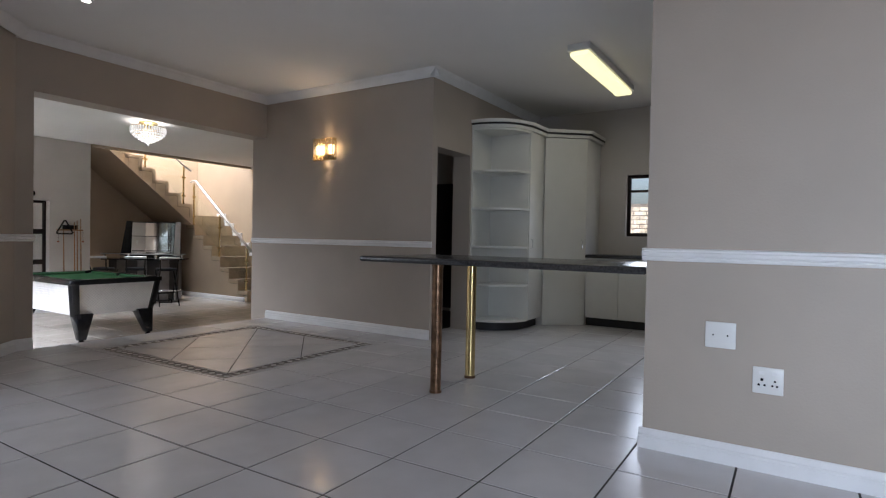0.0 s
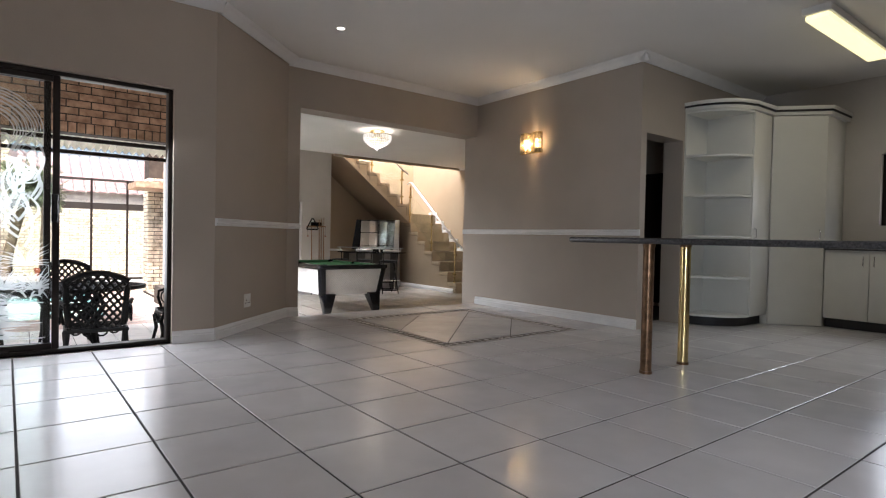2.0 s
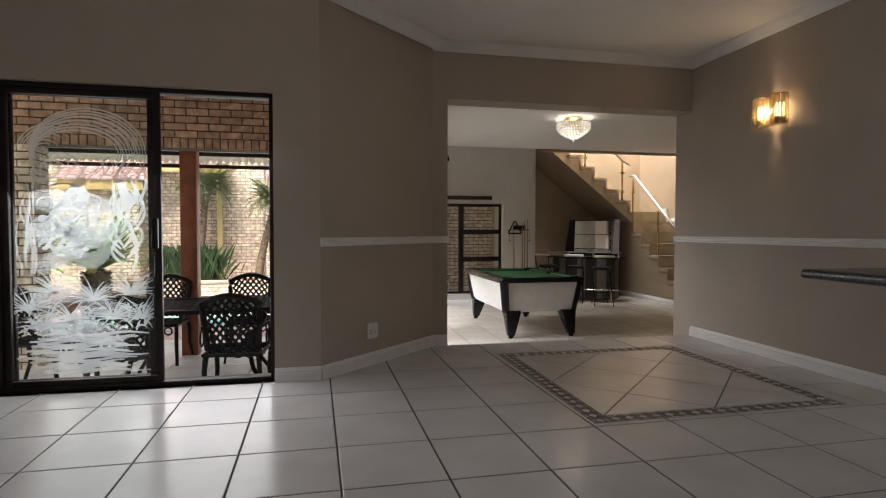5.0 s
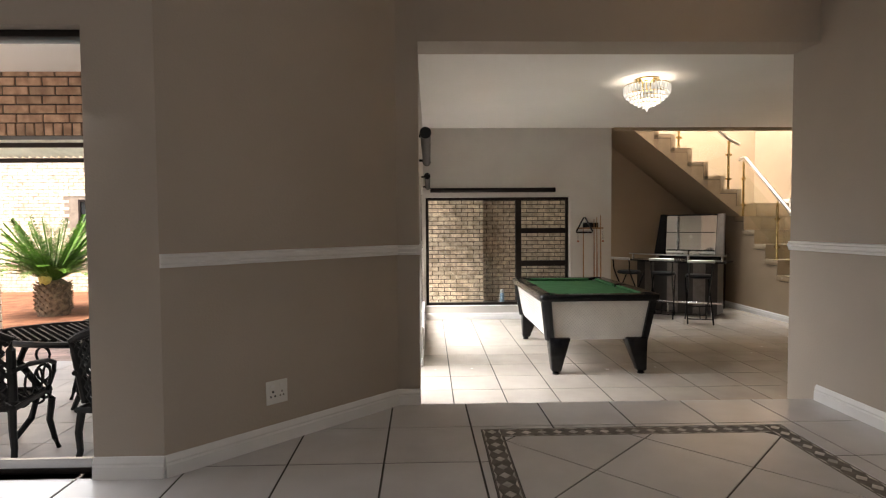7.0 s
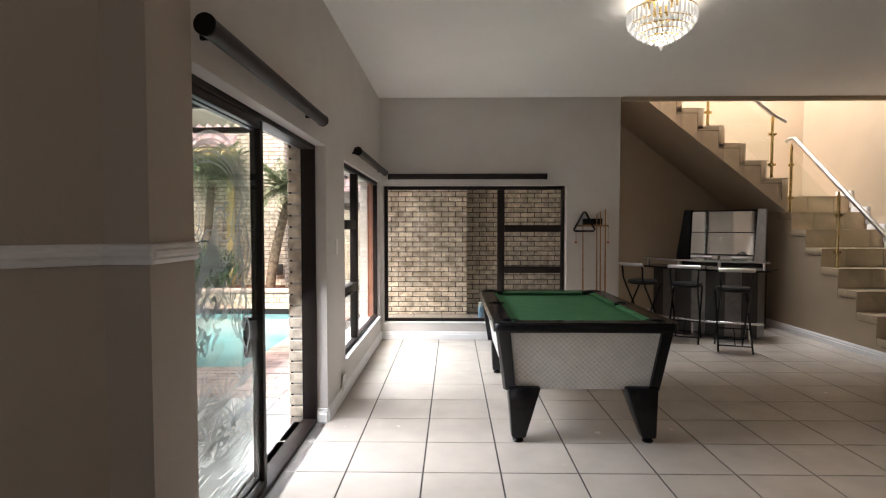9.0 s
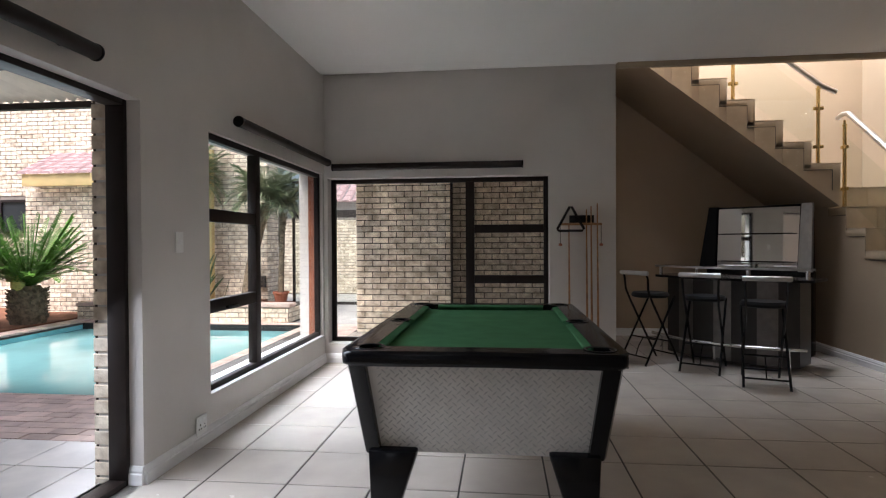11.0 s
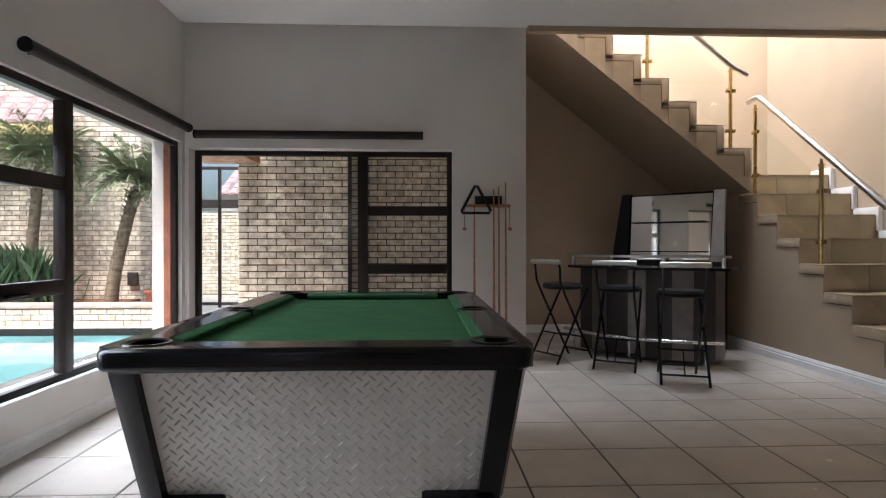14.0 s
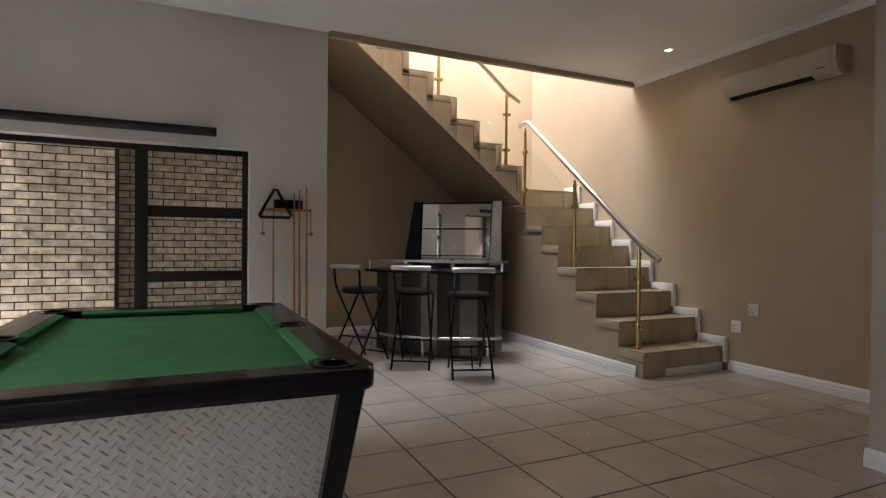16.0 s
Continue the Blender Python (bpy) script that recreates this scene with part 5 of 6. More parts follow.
# ---- outdoors ----
PXL, PXR, PYN, PYF = -4.1, -0.30, 7.75, 11.85     # the pool
b = bmesh.new()
B = 300.0
for (x0, y0, x1, y1) in ((-B, -B, B, PYN), (-B, PYF, B, B), (-B, PYN, PXL, PYF), (PXR, PYN, B, PYF)):
    vs = [b.verts.new((x, y, OUT - 0.03)) for x, y in ((x0, y0), (x1, y0), (x1, y1), (x0, y1))]
    b.faces.new(vs)
setting("ground", b, material("concrete_ground", (0.42, 0.40, 0.37), 0.85, vary=0.12, scale=2, bump=0.2), "grey concrete yard around the house", "ground")
b = bmesh.new()
vs = [b.verts.new((x, y, OUT - 1.6)) for x, y in ((PXL, PYN), (PXR, PYN), (PXR, PYF), (PXL, PYF))]
b.faces.new(vs)
for (x0, y0, x1, y1) in ((PXL, PYN, PXR, PYN), (PXR, PYN, PXR, PYF), (PXR, PYF, PXL, PYF), (PXL, PYF, PXL, PYN)):
    b.faces.new([b.verts.new(p) for p in ((x0, y0, OUT - 1.6), (x1, y1, OUT - 1.6), (x1, y1, OUT - 0.03), (x0, y0, OUT - 0.03))])
setting("pool_basin", b, material("pool_plaster", (0.25, 0.62, 0.66), 0.6, vary=0.1, scale=2), "pale blue plastered swimming pool basin", "pool")
b = bmesh.new()
n = 30
g = [[b.verts.new((PXL + (PXR - PXL) * i / n, PYN + (PYF - PYN) * j / n, OUT - 0.10)) for i in range(n + 1)] for j in range(n + 1)]
for j in range(n):
    for i in range(n):
        b.faces.new((g[j][i], g[j][i + 1], g[j + 1][i + 1], g[j + 1][i]))
setting("water", b, WATER, "turquoise swimming pool water with light ripples", "water")
b = bmesh.new()
box(b, PXL, PYF - 0.01, OUT - 0.12, PXR, PYF + 0.02, OUT - 0.005)
setting("pool_edge", b, KICK, "dark tiled waterline of the pool", "pool edge")

# paving
b = bmesh.new()
rnd = random.Random(5)


def paving(bm, x0, x1, y0, y1, lx, ly, gap, z):
    j = 0
    y = y0
    while y < y1 - 0.02:
        x = x0 - (lx / 2 if j % 2 else 0)
        while x < x1 - 0.02:
            xa, xb = max(x, x0), min(x + lx - gap, x1)
            if xb - xa > 0.03:
                h = z + rnd.uniform(-0.002, 0.002)
                vs = [bm.verts.new(p) for p in ((xa, y, z - 0.03), (xb, y, z - 0.03), (xb, min(y + ly - gap, y1), z - 0.03), (xa, min(y + ly - gap, y1), z - 0.03), (xa, y, h), (xb, y, h), (xb, min(y + ly - gap, y1), h), (xa, min(y + ly - gap, y1), h))]
                for f in ((4, 5, 6, 7), (0, 1, 5, 4), (1, 2, 6, 5), (2, 3, 7, 6), (3, 0, 4, 7)):
                    bm.faces.new([vs[i] for i in f])
            x += lx
        y += ly
        j += 1


paving(b, -6.0, 0.73, 6.70, 7.74, 0.225, 0.112, 0.007, OUT)
paving(b, PXR + 0.01, 0.73, 7.75, 12.0, 0.225, 0.112, 0.007, OUT)
paving(b, PXL - 0.3, PXL, 8.0, 12.3, 0.225, 0.112, 0.007, OUT + 0.03)
paving(b, PXL, PXR, PYF + 0.03, PYF + 0.26, 0.225, 0.112, 0.007, OUT)
pav = setting("paving", b, PAVER, "pinkish brick paving round the pool", "paving")
pav["kind"] = "stuff"
patio = bmesh.new()
box(patio, -5.0, 2.93, OUT - 0.2, 0.735, 6.69, OUT - 0.012)
patio = setting("patio_floor", patio, GROUT, "grey tiled patio floor under the roof", "patio")

# patio roof: plaster ceiling, brick beam, pier and corrugated awning
b = bmesh.new()
prism(b, [(-5.0, 2.932), (-0.10, 2.932), (0.733, 3.935), (0.733, 5.30), (-5.0, 5.30)], 2.50, 2.62)
setting("ceiling_patio", b, CEIL, "white plaster patio ceiling", "ceiling")
b = bmesh.new()
n = 64
for (y0, z0, y1, z1) in ((5.55, 2.22, 7.35, 2.02),):
    rows = []
    for i in range(n * 4 + 1):
        x = -5.0 + 5.7 * i / (n * 4)
        dz = 0.028 * math.sin(i * math.pi / 2)
        rows.append([b.verts.new((x, y0, z0 + dz)), b.verts.new((x, y1, z1 + dz)), b.verts.new((x, y0, z0 + dz + 0.004)), b.verts.new((x, y1, z1 + dz + 0.004))])
    for r0, r1 in zip(rows, rows[1:]):
        b.faces.new((r0[0], r1[0], r1[1], r0[1]))
        b.faces.new((r0[2], r0[3], r1[3], r1[2]))
        b.faces.new((r0[1], r1[1], r1[3], r0[3]))
aw = tagged(part("awning", b, SHEET), "weathered corrugated sheet awning over the patio edge", "awning")
for y, z in ((6.62, 2.075), (7.30, 1.985)):
    b = bmesh.new()
    box(b, -5.0, y, z - 0.05, 0.70, y + 0.05, z)
    part("rafter", b, BROWN, aw, "dark timber batten")
for x, y, w, h in ((-1.705, 5.67, 0.18, 2.16), (-5.0, 7.28, 0.09, 1.90)):
    b = bmesh.new()
    box(b, x, y, OUT - 0.02, x + w, y + w, h, 0.006)
    part("post", b, RUSTPOST, aw, "rust-red painted post")


def brick_wall(parent, x0, x1, z0, z1, place, soldier=None, objects=True, limit=300, mat_obj=BRICK, mat_join=BRICKI, skip=()):
    """Running-bond bricks on a mortar wall. place(u, z) gives the front point, its way along, and its way out."""
    L, H, GAP = 0.232, 0.0815, 0.013
    share = {}
    joined = bmesh.new()
    made = 0
    row = 0
    z = z0
    while z < z1 - 0.03:
        u = x0 - (L / 2 if row % 2 else 0)
        while u < x1 - 0.02:
            ua, ub = max(u, x0), min(u + L - GAP, x1)
            zc = min(H - GAP, z1 - z)
            if ub - ua > 0.03 and not any(a < (ua + ub) / 2 < c and e < z + H / 2 < f for a, c, e, f in skip):
                o, along, out = place(ua, z)
                w = round(ub - ua, 3)
                up = Vector((0, 0, 1))
                if objects and made < limit:
                    key = (w, round(zc, 3))
                    if key not in share:
                        bm = bmesh.new()
                        brick_mesh(bm, Vector((0, 0, 0)), Vector((1, 0, 0)), Vector((0, -1, 0)), w, zc)
                        share[key] = finish("brick", bm, mat_obj)
                    ob = new("brick", share[key])
                    ob.parent = parent
                    ob.matrix_basis = Matrix.Translation(o) @ Matrix((along, -out, up)).transposed().to_4x4()
                    made += 1
                else:
                    brick_mesh(joined, o, along, out, w, zc)
            u += L
        z += H
        row += 1
    if len(joined.verts):
        ob = part("brickwork", joined, mat_join, parent, "", False)
        ob["kind"] = "stuff"
    else:
        joined.free()


def brick_mesh(bm, o, along, out, w, h):
    up = Vector((0, 0, 1))
    e = 0.004
    back = [o, o + along * w, o + along * w + up * h, o + up * h]
    mid = [p + out * 0.008 for p in back]
    c = [o + along * e + up * e, o + along * (w - e) + up * e, o + along * (w - e) + up * (h - e), o + along * e + up * (h - e)]
    top = [p + out * 0.012 for p in c]
    rb, rm, rt = ([bm.verts.new(p) for p in ring] for ring in (back, mid, top))
    for a, d in ((rb, rm), (rm, rt)):
        for i in range(4):
            bm.faces.new((a[i], a[(i + 1) % 4], d[(i + 1) % 4], d[i]))
    bm.faces.new(rt)


def face_y(y):
    return lambda u, z: (Vector((u, y, z)), Vector((1, 0, 0)), Vector((0, -1, 0)))


def face_xp(x):
    """Seen from the east: out is +x."""
    return lambda u, z: (Vector((x, u, z)), Vector((0, 1, 0)), Vector((1, 0, 0)))


def face_xn(x):
    return lambda u, z: (Vector((x, u, z)), Vector((0, 1, 0)), Vector((-1, 0, 0)))


def mortar(name, x0, y0, z0, x1, y1, z1, label, mat=MORTAR):
    bm = bmesh.new()
    box(bm, x0, y0, z0, x1, y1, z1)
    return tagged(part(name, bm, mat, None, "", False), label, "brick wall", kind="structure")


# brick wall outside the far window: a sunlit pier, a recess under a shade slab
w1 = mortar("wall_brick_pier", 0.79, 11.06, OUT - 0.1, 2.13, 11.6, 2.9, "yellow face-brick garden wall outside the window")
w2 = mortar("wall_brick_recess", 2.13, 11.46, OUT - 0.1, 4.2, 11.7, 2.9, "shaded face-brick wall beside the window")
# Eaves beam first; the two higher slabs are added to shade the bricks.
b = bmesh.new()
box(b, 0.40, 10.0, 1.72, 1.05, 11.04, 1.84, 0.004)
box(b, 1.05, 10.0, 2.02, 2.12, 11.04, 2.14, 0.004)
box(b, 2.12, 9.27, 2.05, 4.0, 11.44, 2.17, 0.004)
setting("roof_eaves", b, BROWNBRICK, "brown brick eaves beam and added shade slabs beyond the far window", "eaves")
# beam over the patio edge and its pier
bb = mortar("wall_patio_beam", -5.0, 5.31, 1.935, 0.735, 5.52, 2.62, "brown face-brick beam over the patio")
bp = mortar("wall_patio_pier", -3.40, 5.31, OUT - 0.1, -3.02, 5.60, 1.935, "face-brick pier of the patio")
# brick outer skin of the lounge by the sliding door
bs = mortar("wall_outer_skin", 0.716, 6.035, OUT - 0.1, 0.734, 6.70, 2.6, "face-brick outer skin beside the sliding door")
mortar("wall_outer_far", 0.60, 6.70, OUT - 0.1, 0.734, 9.26, -0.10, "face-brick outer skin below the window")
# planter behind the pool
pl = mortar("planter", -4.4, 12.10, OUT - 0.1, -0.65, 12.32, -0.17, "low yellow brick planter behind the pool", MORTAR2)
b = bmesh.new()
box(b, -4.42, 12.07, -0.17, -0.62, 12.36, -0.11, 0.006)
part("coping", b, PAVER, pl, "pink paver coping")
b = bmesh.new()
box(b, -0.87, 12.32, OUT - 0.1, -0.65, 13.0, -0.17)
part("side", b, MORTAR, pl)
b = bmesh.new()
box(b, -4.4, 12.32, OUT - 0.1, -0.87, 13.0, -0.16)
box(b, -4.4, 13.0, OUT - 0.1, -1.57, 13.39, -0.16)
box(b, -9.5, 8.2, OUT - 0.1, -4.42, 13.39, OUT + 0.05)
setting("soil_bed", b, SOIL, "red soil bed behind the pool", "soil")
# neighbouring houses
nb = mortar("wall_neighbour", -11.5, 13.40, OUT - 0.1, -1.57, 13.9, 4.6, "tall yellow brick wall of the next building", MORTAR2)
nw = thing("window_4", "dark framed window in the brick wall", "window")
nw["kind"] = "structure"
b = bmesh.new()
frame_rect(b, "y", 13.34, 13.39, -7.10, -5.95, 1.12, 1.78, 0.05)
box(b, -6.47, 13.34, 1.17, -6.41, 13.39, 1.73)
part("window_frame", b, BROWN, nw)
b = bmesh.new()
box(b, -7.05, 13.375, 1.17, -6.0, 13.385, 1.73)
part("pane", b, DARKGLASS, nw)
low = mortar("wall_low_house", -5.75, 12.85, OUT - 0.1, -4.3, 13.39, 2.05, "lower yellow brick outbuilding with red roof", MORTAR2)
b = bmesh.new()
box(b, -5.85, 12.55, 1.95, -4.1, 12.62, 2.17, 0.005)
part("fascia", b, YELLOW, low, "yellow painted fascia board")
b = bmesh.new()
for r in range(6):
    for c in range(8):
        x0 = -5.93 + 0.24 * c
        y0, z0 = 12.5 + 0.15 * r, 2.17 + 0.085 * r
        taper(b, [(x0, y0, z0), (x0 + 0.22, y0, z0), (x0 + 0.22, y0 + 0.17, z0 + 0.08), (x0, y0 + 0.17, z0 + 0.08)], [(x0 + 0.04, y0, z0 + 0.045), (x0 + 0.18, y0, z0 + 0.045), (x0 + 0.18, y0 + 0.17, z0 + 0.115), (x0 + 0.04, y0 + 0.17, z0 + 0.115)])
part("roof", b, ROOFTILE, low, "red clay roof tiles", False)
b = bmesh.new()
for r in range(5):
    for c in range(8 - r // 2):
        x0 = -4.25 + 0.24 * c
        y0, z0 = 12.78 + 0.09 * r, 2.60 + 0.11 * r
        taper(b, [(x0, y0, z0), (x0 + 0.22, y0, z0), (x0 + 0.22, y0 + 0.11, z0 + 0.12), (x0, y0 + 0.11, z0 + 0.12)], [(x0 + 0.04, y0, z0 + 0.045), (x0 + 0.18, y0, z0 + 0.045), (x0 + 0.18, y0 + 0.11, z0 + 0.155), (x0 + 0.04, y0 + 0.11, z0 + 0.155)])
part("roof", b, ROOFTILE, low, "red clay tiles of the lean-to roof", False)
b = bmesh.new()
box(b, -4.1, 12.80, 2.41, -2.33, 12.86, 2.58, 0.005)
part("fascia", b, YELLOW, low, "yellow painted fascia board")
b = bmesh.new()
box(b, -2.62, 13.06, -0.16, -2.50, 13.18, 2.42, 0.006)
part("post", b, YELLOW, low, "yellow painted post")
back = mortar("wall_garden", -3.0, 17.5, OUT - 0.1, 9.0, 17.75, 1.55, "pale brick boundary wall of the yard", MORTAR2)
b = bmesh.new()
for r in range(8):
    for c in range(26):
        x0 = -2.4 + 0.3 * c
        y0, z0 = 19.0 + 0.3 * r, 2.1 + 0.17 * r
        taper(b, [(x0, y0, z0), (x0 + 0.28, y0, z0), (x0 + 0.28, y0 + 0.34, z0 + 0.16), (x0, y0 + 0.34, z0 + 0.16)], [(x0 + 0.06, y0, z0 + 0.05), (x0 + 0.22, y0, z0 + 0.05), (x0 + 0.22, y0 + 0.34, z0 + 0.22), (x0 + 0.06, y0 + 0.34, z0 + 0.22)])
nh = tagged(part("neighbour_house", b, ROOFTILE, None, "", False), "red tiled roof of a house beyond the wall", "house")
b = bmesh.new()
box(b, -2.4, 19.2, OUT, 5.4, 19.4, 2.15)
part("wall", b, PAINT2, nh, "pale house wall")
# glazed steel screen across the yard
gs = thing("glazed_screen", "dark steel framed glass screen across the yard", "glass screen")
XS = (-1.55, -0.75, 0.05, 0.85, 1.65, 2.45)
for x in XS:
    b = bmesh.new()
    box(b, x, 14.60, OUT - 0.02, x + 0.05, 14.65, 2.2)
    part("post", b, BROWN, gs)
for z, h in ((OUT + 0.02, 0.06), (1.42, 0.16), (2.14, 0.06)):
    b = bmesh.new()
    box(b, XS[0], 14.605, z, XS[-1], 14.645, z + h)
    part("rail", b, GREY, gs, "grey steel rail")
for xa, xb in zip(XS, XS[1:]):
    for z0, z1 in ((OUT + 0.08, 1.42), (1.58, 2.14)):
        pane(gs, "y", 14.625, xa + 0.05, xb, z0, z1)

# kitchen window view
kw = mortar("wall_side_yard", 9.5, -4.0, OUT, 9.7, 3.0, 1.75, "brick wall outside the kitchen window", MORTAR2)


# ---- plants ----
def frond(bm, base, az, length, rise, droop, leaflets, leaf_len, leaf_w, seed, vee=0.5):
    rnd = random.Random(seed)
    d = Vector((math.cos(az), math.sin(az), 0))
    s = Vector((-d.y, d.x, 0))
    pts = []
    for i in range(leaflets + 1):
        f = i / leaflets
        pts.append(Vector(base) + d * (length * (f - 0.18 * f * f)) + Vector((0, 0, rise * f - droop * f ** 2.2)))
    for a, c in zip(pts, pts[1:]):
        w = 0.008
        v = [bm.verts.new(p) for p in (a - s * w, a + s * w, c + s * w, c - s * w)]
        bm.faces.new(v)
    for i in range(2, leaflets + 1):
        f = i / leaflets
        ll = leaf_len * (0.35 + 0.65 * math.sin(math.pi * min(1, 0.12 + 0.85 * f))) * rnd.uniform(0.85, 1.1)
        fwd = (pts[min(i + 1, leaflets)] - pts[i - 1]).normalized()
        for k in (-1, 1):
            way = (s * k + fwd * (0.55 + 0.3 * f) + Vector((0, 0, vee - rnd.uniform(0, 0.35)))).normalized()
            p = pts[i]
            tip = p + way * ll + Vector((0, 0, -0.15 * ll))
            side = way.cross(Vector((0, 0, 1))).normalized() * leaf_w
            m = (p + tip) / 2 + Vector((0, 0, 0.02 * ll))
            v = [bm.verts.new(q) for q in (p, m + side, tip, m - side)]
            bm.faces.new(v)


def palm(name, x, y, z, height, lean, crown, nf, seed, label, r=0.07):
    t = thing(name, label, "palm tree")
    rnd = random.Random(seed)
    bm = bmesh.new()
    pts = []
    for i in range(13):
        f = i / 12
        pts.append((x + lean[0] * f ** 1.4, y + lean[1] * f ** 1.4, z + height * f))
    tube(bm, pts, r * 1.15, 10, r * 0.9)
    for i in range(70):      # old leaf bases
        f = 0.25 + 0.75 * i / 70
        a = i * 2.4
        c = Vector((x + lean[0] * f ** 1.4, y + lean[1] * f ** 1.4, z + height * f))
        o = Vector((math.cos(a), math.sin(a), 0)) * r * (0.9 + 0.7 * max(0, f - 0.7) / 0.3)
        tube(bm, [c + o * 0.7, c + o * 1.25 + Vector((0, 0, 0.05))], 0.018, 5, 0.006)
    part("trunk", bm, BARK, t)
    bm = bmesh.new()
    top = Vector(pts[-1])
    for k in range(nf):
        az = k * 2.399 + rnd.uniform(-0.2, 0.2)
        u = k / nf
        frond(bm, top + Vector((0, 0, 0.04)), az, crown * rnd.uniform(0.8, 1.1), crown * (1.30 - 0.95 * u), crown * (0.40 + 0.36 * u), 30, 0.25 * crown / 0.8, 0.011, seed * 100 + k)
    part("crown", bm, LEAF, t, "feathery grey-green fronds", False)
    return t


def cycad(x, y, z, spread, nf, seed, label):
    t = thing("cycad", label, "cycad", group="cycads beside the pool")
    rnd = random.Random(seed)
    bm = bmesh.new()
    lathe(bm, [(0.24, 0), (0.26, 0.15), (0.24, 0.5), (0.16, 0.6)], x, y, z, 16)
    for i in range(130):
        a, h = i * 2.4, 0.04 + 0.5 * i / 130
        o = Vector((math.cos(a), math.sin(a), 0))
        c = Vector((x, y, z + h))
        tube(bm, [c + o * 0.21, c + o * 0.29 + Vector((0, 0, 0.045))], 0.022, 4, 0.008)
    part("trunk", bm, BARK, t)
    bm = bmesh.new()
    for k in range(nf):
        az = k * 2.399
        u = k / nf
        frond(bm, (x, y, z + 0.56), az, spread * (0.55 + 0.5 * u), spread * (1.05 - 0.55 * u), spread * 0.30 * (0.4 + u), 34, 0.17, 0.018, seed * 77 + k, 0.35)
    part("crown", bm, CYCAD, t, "stiff bright green fronds", False)
    bm = bmesh.new()
    lathe(bm, [(0.03, 0), (0.09, 0.06), (0.10, 0.16), (0.05, 0.26), (0.01, 0.28)], x - 0.02, y - 0.16, z + 0.5, 14)
    part("cone", bm, material("cycad_cone", (0.45, 0.40, 0.12), 0.7, vary=0.2, scale=40, bump=0.5), t, "yellow-green seed cone")
    return t


palm("palm_tree", -1.62, 12.62, -0.16, 1.74, (0.38, 0.0), 0.74, 64, 4, "small date palm with shaggy trunk in the planter", 0.085)
palm("palm_tree", -2.98, 12.85, -0.16, 2.08, (0.16, 0.0), 0.78, 64, 7, "leafy small palm against the brick wall", 0.075)
palm("palm_tree", -0.99, 12.62, 0.0, 1.42, (0.05, 0.0), 0.52, 30, 9, "slim young palm in a pot", 0.045)
cycad(-5.38, 9.85, OUT + 0.05, 1.22, 84, 3, "bright green cycad with seed cone by the pool")
cycad(-4.68, 11.4, OUT + 0.05, 1.32, 84, 5, "dark green cycad against the brick wall")
b = bmesh.new()
lathe(b, [(0.09, 0), (0.125, 0.17), (0.14, 0.175), (0.14, 0.21), (0.12, 0.205), (0.11, 0.16)], -0.99, 12.62, -0.162, 20)
tagged(part("plant_pot", b, TERRACOTTA), "terracotta pot with a young palm", "plant pot")
b = bmesh.new()
for k in range(520):
    rr = random.Random(900 + k)
    x, y = -3.05 + rr.gauss(0, 0.30), 12.55 + rr.uniform(-0.15, 0.2)
    h, l = rr.uniform(0.45, 0.95), rr.uniform(-0.45, 0.45)
    v = [b.verts.new(p) for p in ((x - 0.008, y, -0.16), (x + 0.008, y, -0.16), (x + l * 0.5 + 0.006, y, -0.16 + h * 0.7), (x + l, y - 0.05, -0.16 + h))]
    b.faces.new(v)
tagged(part("reeds", b, REED, None, "", False), "clump of dark green strappy leaves in the planter", "plant", kind="stuff")
b = bmesh.new()
box(b, -1.74, 13.30, 0.06, -1.60, 13.399, 0.28, 0.01)
tagged(part("pump_box", b, GREY), "grey electrical box on the brick wall", "electrical box")


# ---- patio set ----
def lattice(bm, pts_at, nu, nv, r):
    """Diagonal bars over a surface pts_at(u, v)."""
    for s in (1, -1):
        for k in range(-nv, nu + 1):
            line = []
            for j in range(9):
                v = j / 8
                u = (k + s * v * nv + (nv if s < 0 else 0)) / nu
                if -0.001 <= u <= 1.001:
                    p = pts_at(u, v)
                    if p is not None:
                        line.append(p)
            if len(line) > 1:
                tube(bm, line, r, 5)


